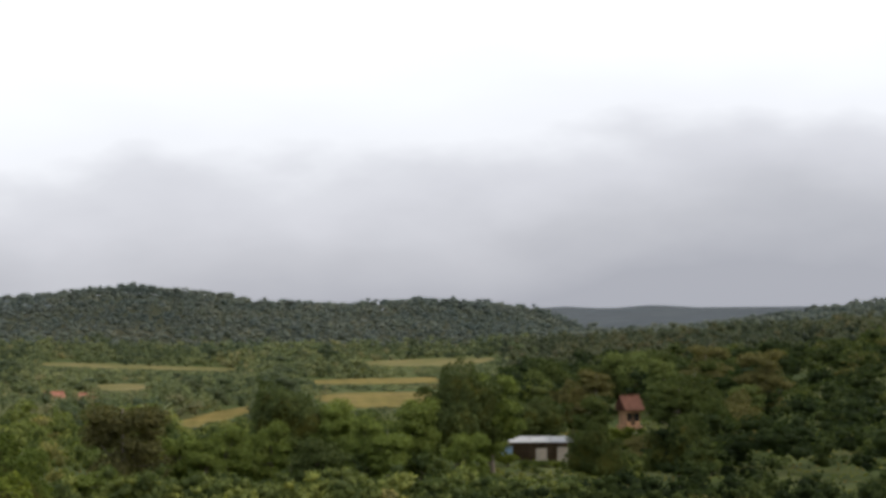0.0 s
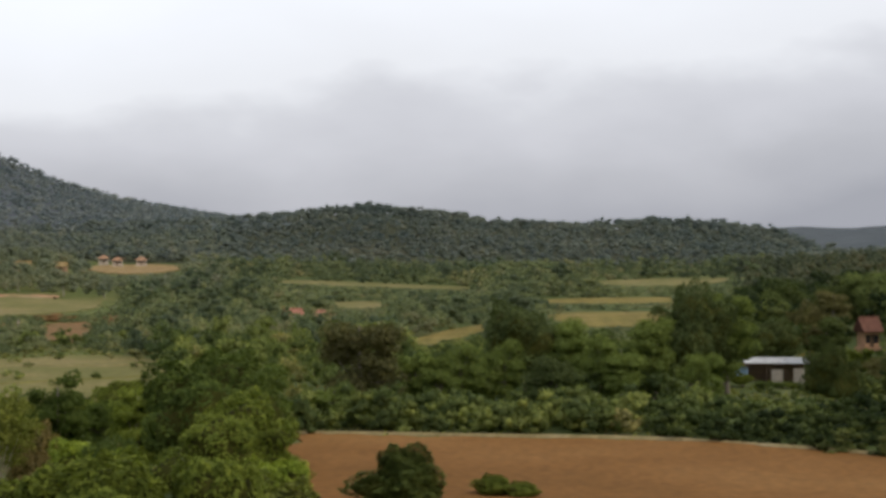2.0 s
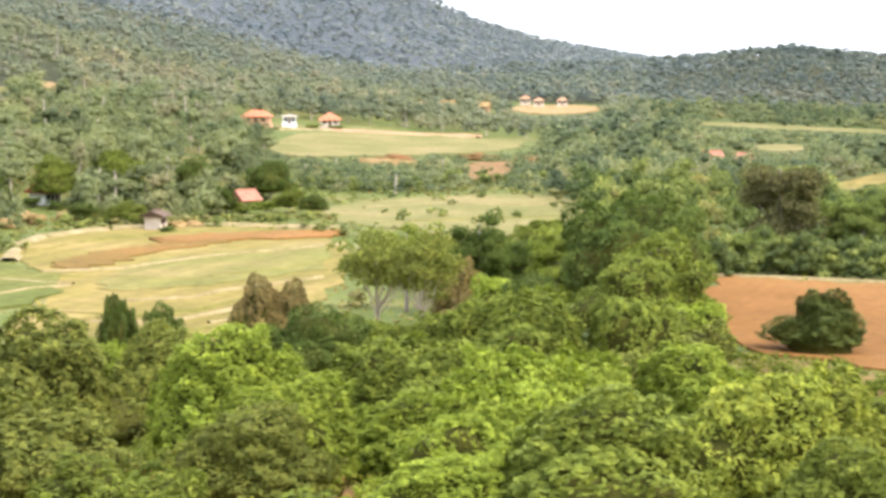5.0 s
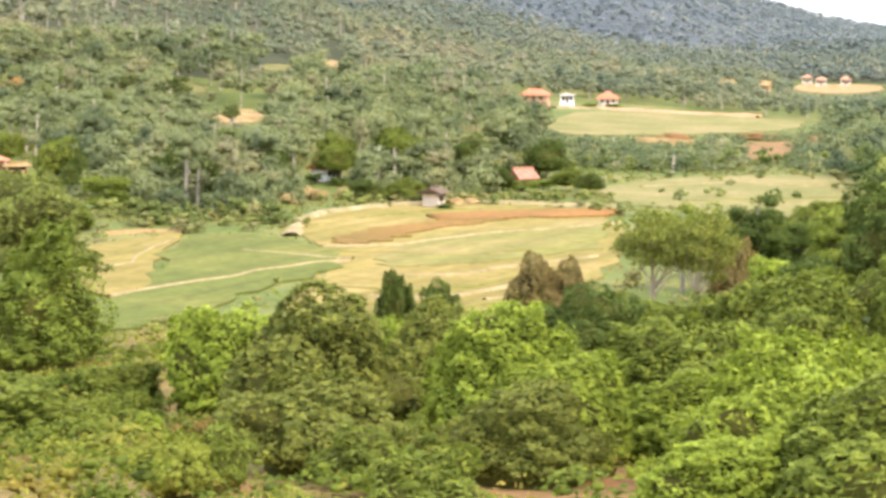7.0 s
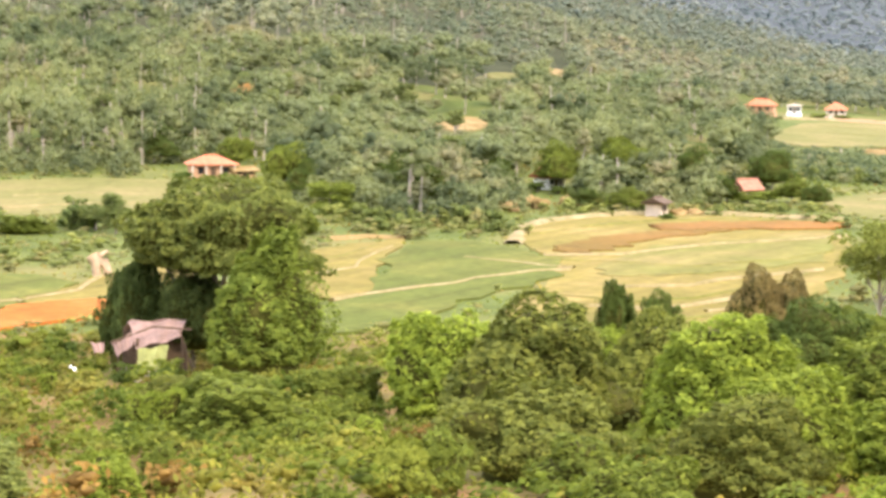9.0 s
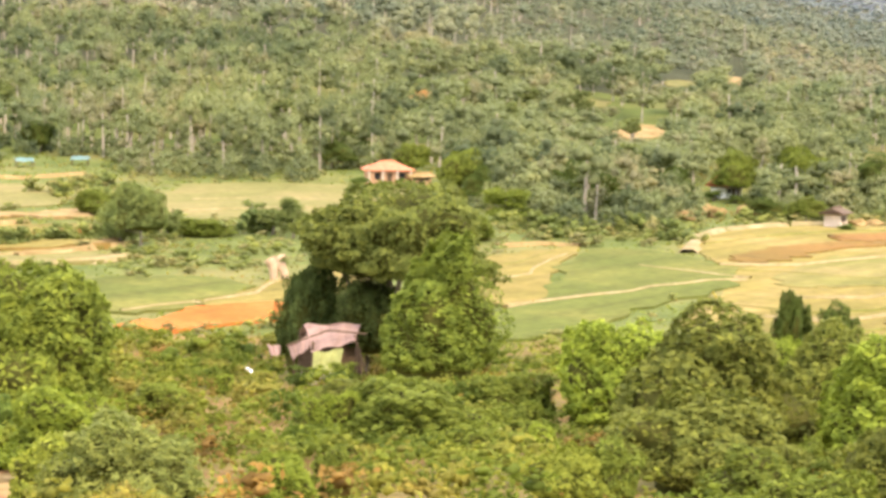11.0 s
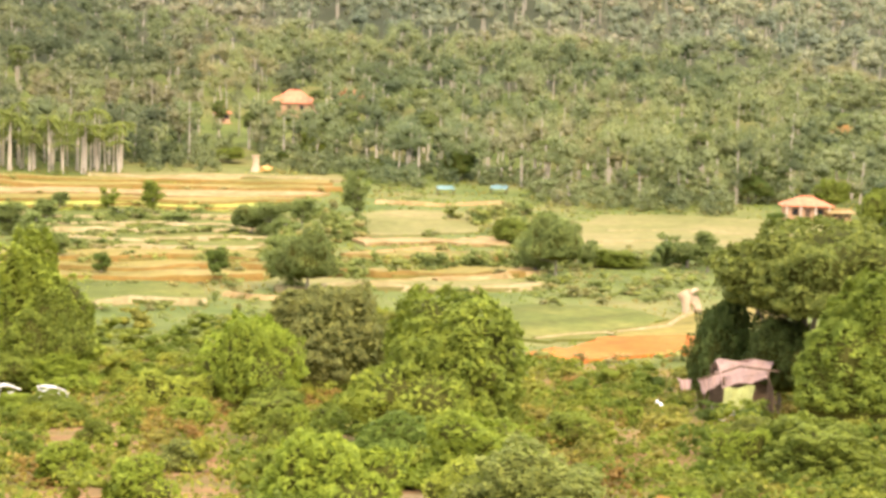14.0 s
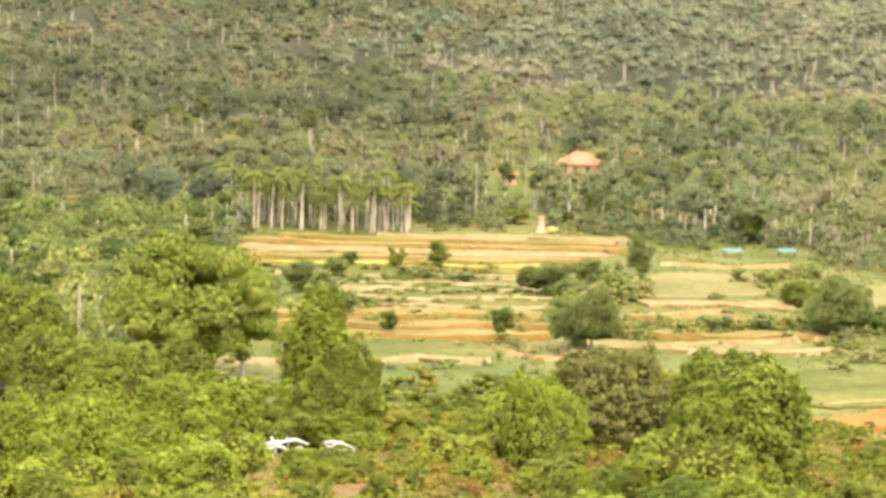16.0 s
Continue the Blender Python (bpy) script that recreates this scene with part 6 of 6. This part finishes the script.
def felled_branches(bearing, r, count, spread):
    base = new("branch_pile")
    base.matrix_world = facing(bearing, r)
    for _ in range(count):
        p = Vector((rng.normal(0, spread), rng.normal(0, 0.5), rng.uniform(0.4, 1.3)))
        d = Vector((rng.normal(0, 1), rng.normal(0, 0.4), rng.normal(0, 0.35))).normalized() * rng.uniform(0.5, 1.1)
        v, f = [], []
        limb(v, f, [p - d, p + Vector((0, 0, 0.08)), p + d], [0.07, 0.1, 0.05], 6)
        new("branch", mesh_from("branch", [tuple(q) for q in v], f, M_STONE, smooth=True)).parent = base
    tagged(base, "pile of bleached whitish branches in the scrub", "branches")


felled_branches(61.3, 134, 20, 1.3)
felled_branches(59.1, 133, 6, 0.6)


def blossoms(bearing, r, z, n, spread):
    pts = np.stack([rng.normal(0, spread, n), rng.normal(0, spread * 0.6, n), z + rng.normal(0, spread * 0.5, n)], 1)
    v, f = leaf_quads(pts, np.tile([0, -0.7, 0.7], (n, 1)), 0.12, 0.8)
    ob = new("blossoms", mesh_from("blossoms", v, f, M_WHITE))
    ob.matrix_world = facing(bearing, r)
    tagged(ob, "cluster of white blossoms on a bush", "blossom", kind="stuff")


blossoms(23.45, 106, 4.6, 9, 0.22)
blossoms(23.8, 106, 3.8, 12, 0.3)
blossoms(40.9, 112, 1.8, 3, 0.2)

BY_HOUSES = [(36.9, 352, 1.8, 5.0), (37.6, 354, 2.2, 4.5), (36.2, 353, 1.4, 3.5), (52.2, 494, 3.8, 7.0), (51.5, 492, 4.2, 6.0), (52.9, 496, 4.0, 6.0), (20.9, 329, 2.2, 6.0), (21.5, 330, 2.4, 5.0), (20.3, 330, 2.2, 5.0),
                   (26.5, 338, 1.6, 4.5), (27.1, 340, 2.2, 4.5), (23.2, 291, 1.1, 3.0)]
BY_HOUSES += [(7.0, 466, 3.2, 6.0), (6.3, 466, 3.6, 7.0), (-9.7, 330, 5.4, 6.0), (-10.1, 332, 5.0, 5.0), (-6.3, 304, 2.2, 5.0), (-7.3, 303, 1.2, 4.0), (-8.6, 306, 2.0, 4.0), (-5.7, 305, 5.5, 6.5), (-8.9, 306, 5.0, 6.5), (-7.7, 303, 1.2, 4.0), (-6.9, 303, 1.1, 4.0), (39.3, 123, 1.9, 2.6), (38.2, 122, 1.5, 2.4), (38.0, 124, 2.2, 2.4),
                   (18.2, 668, 2.0, 7.0), (18.9, 668, 2.2, 8.0), (20.6, 640, 1.6, 8.0)]
for b, r, h, w in BY_HOUSES:
    plant(SMALL[int(rng.integers(3))], "bush", "green bush in front of a building", "bush", b, r, h, w, MID if rng.uniform() < 0.6 else DARK, "bushes by the houses")
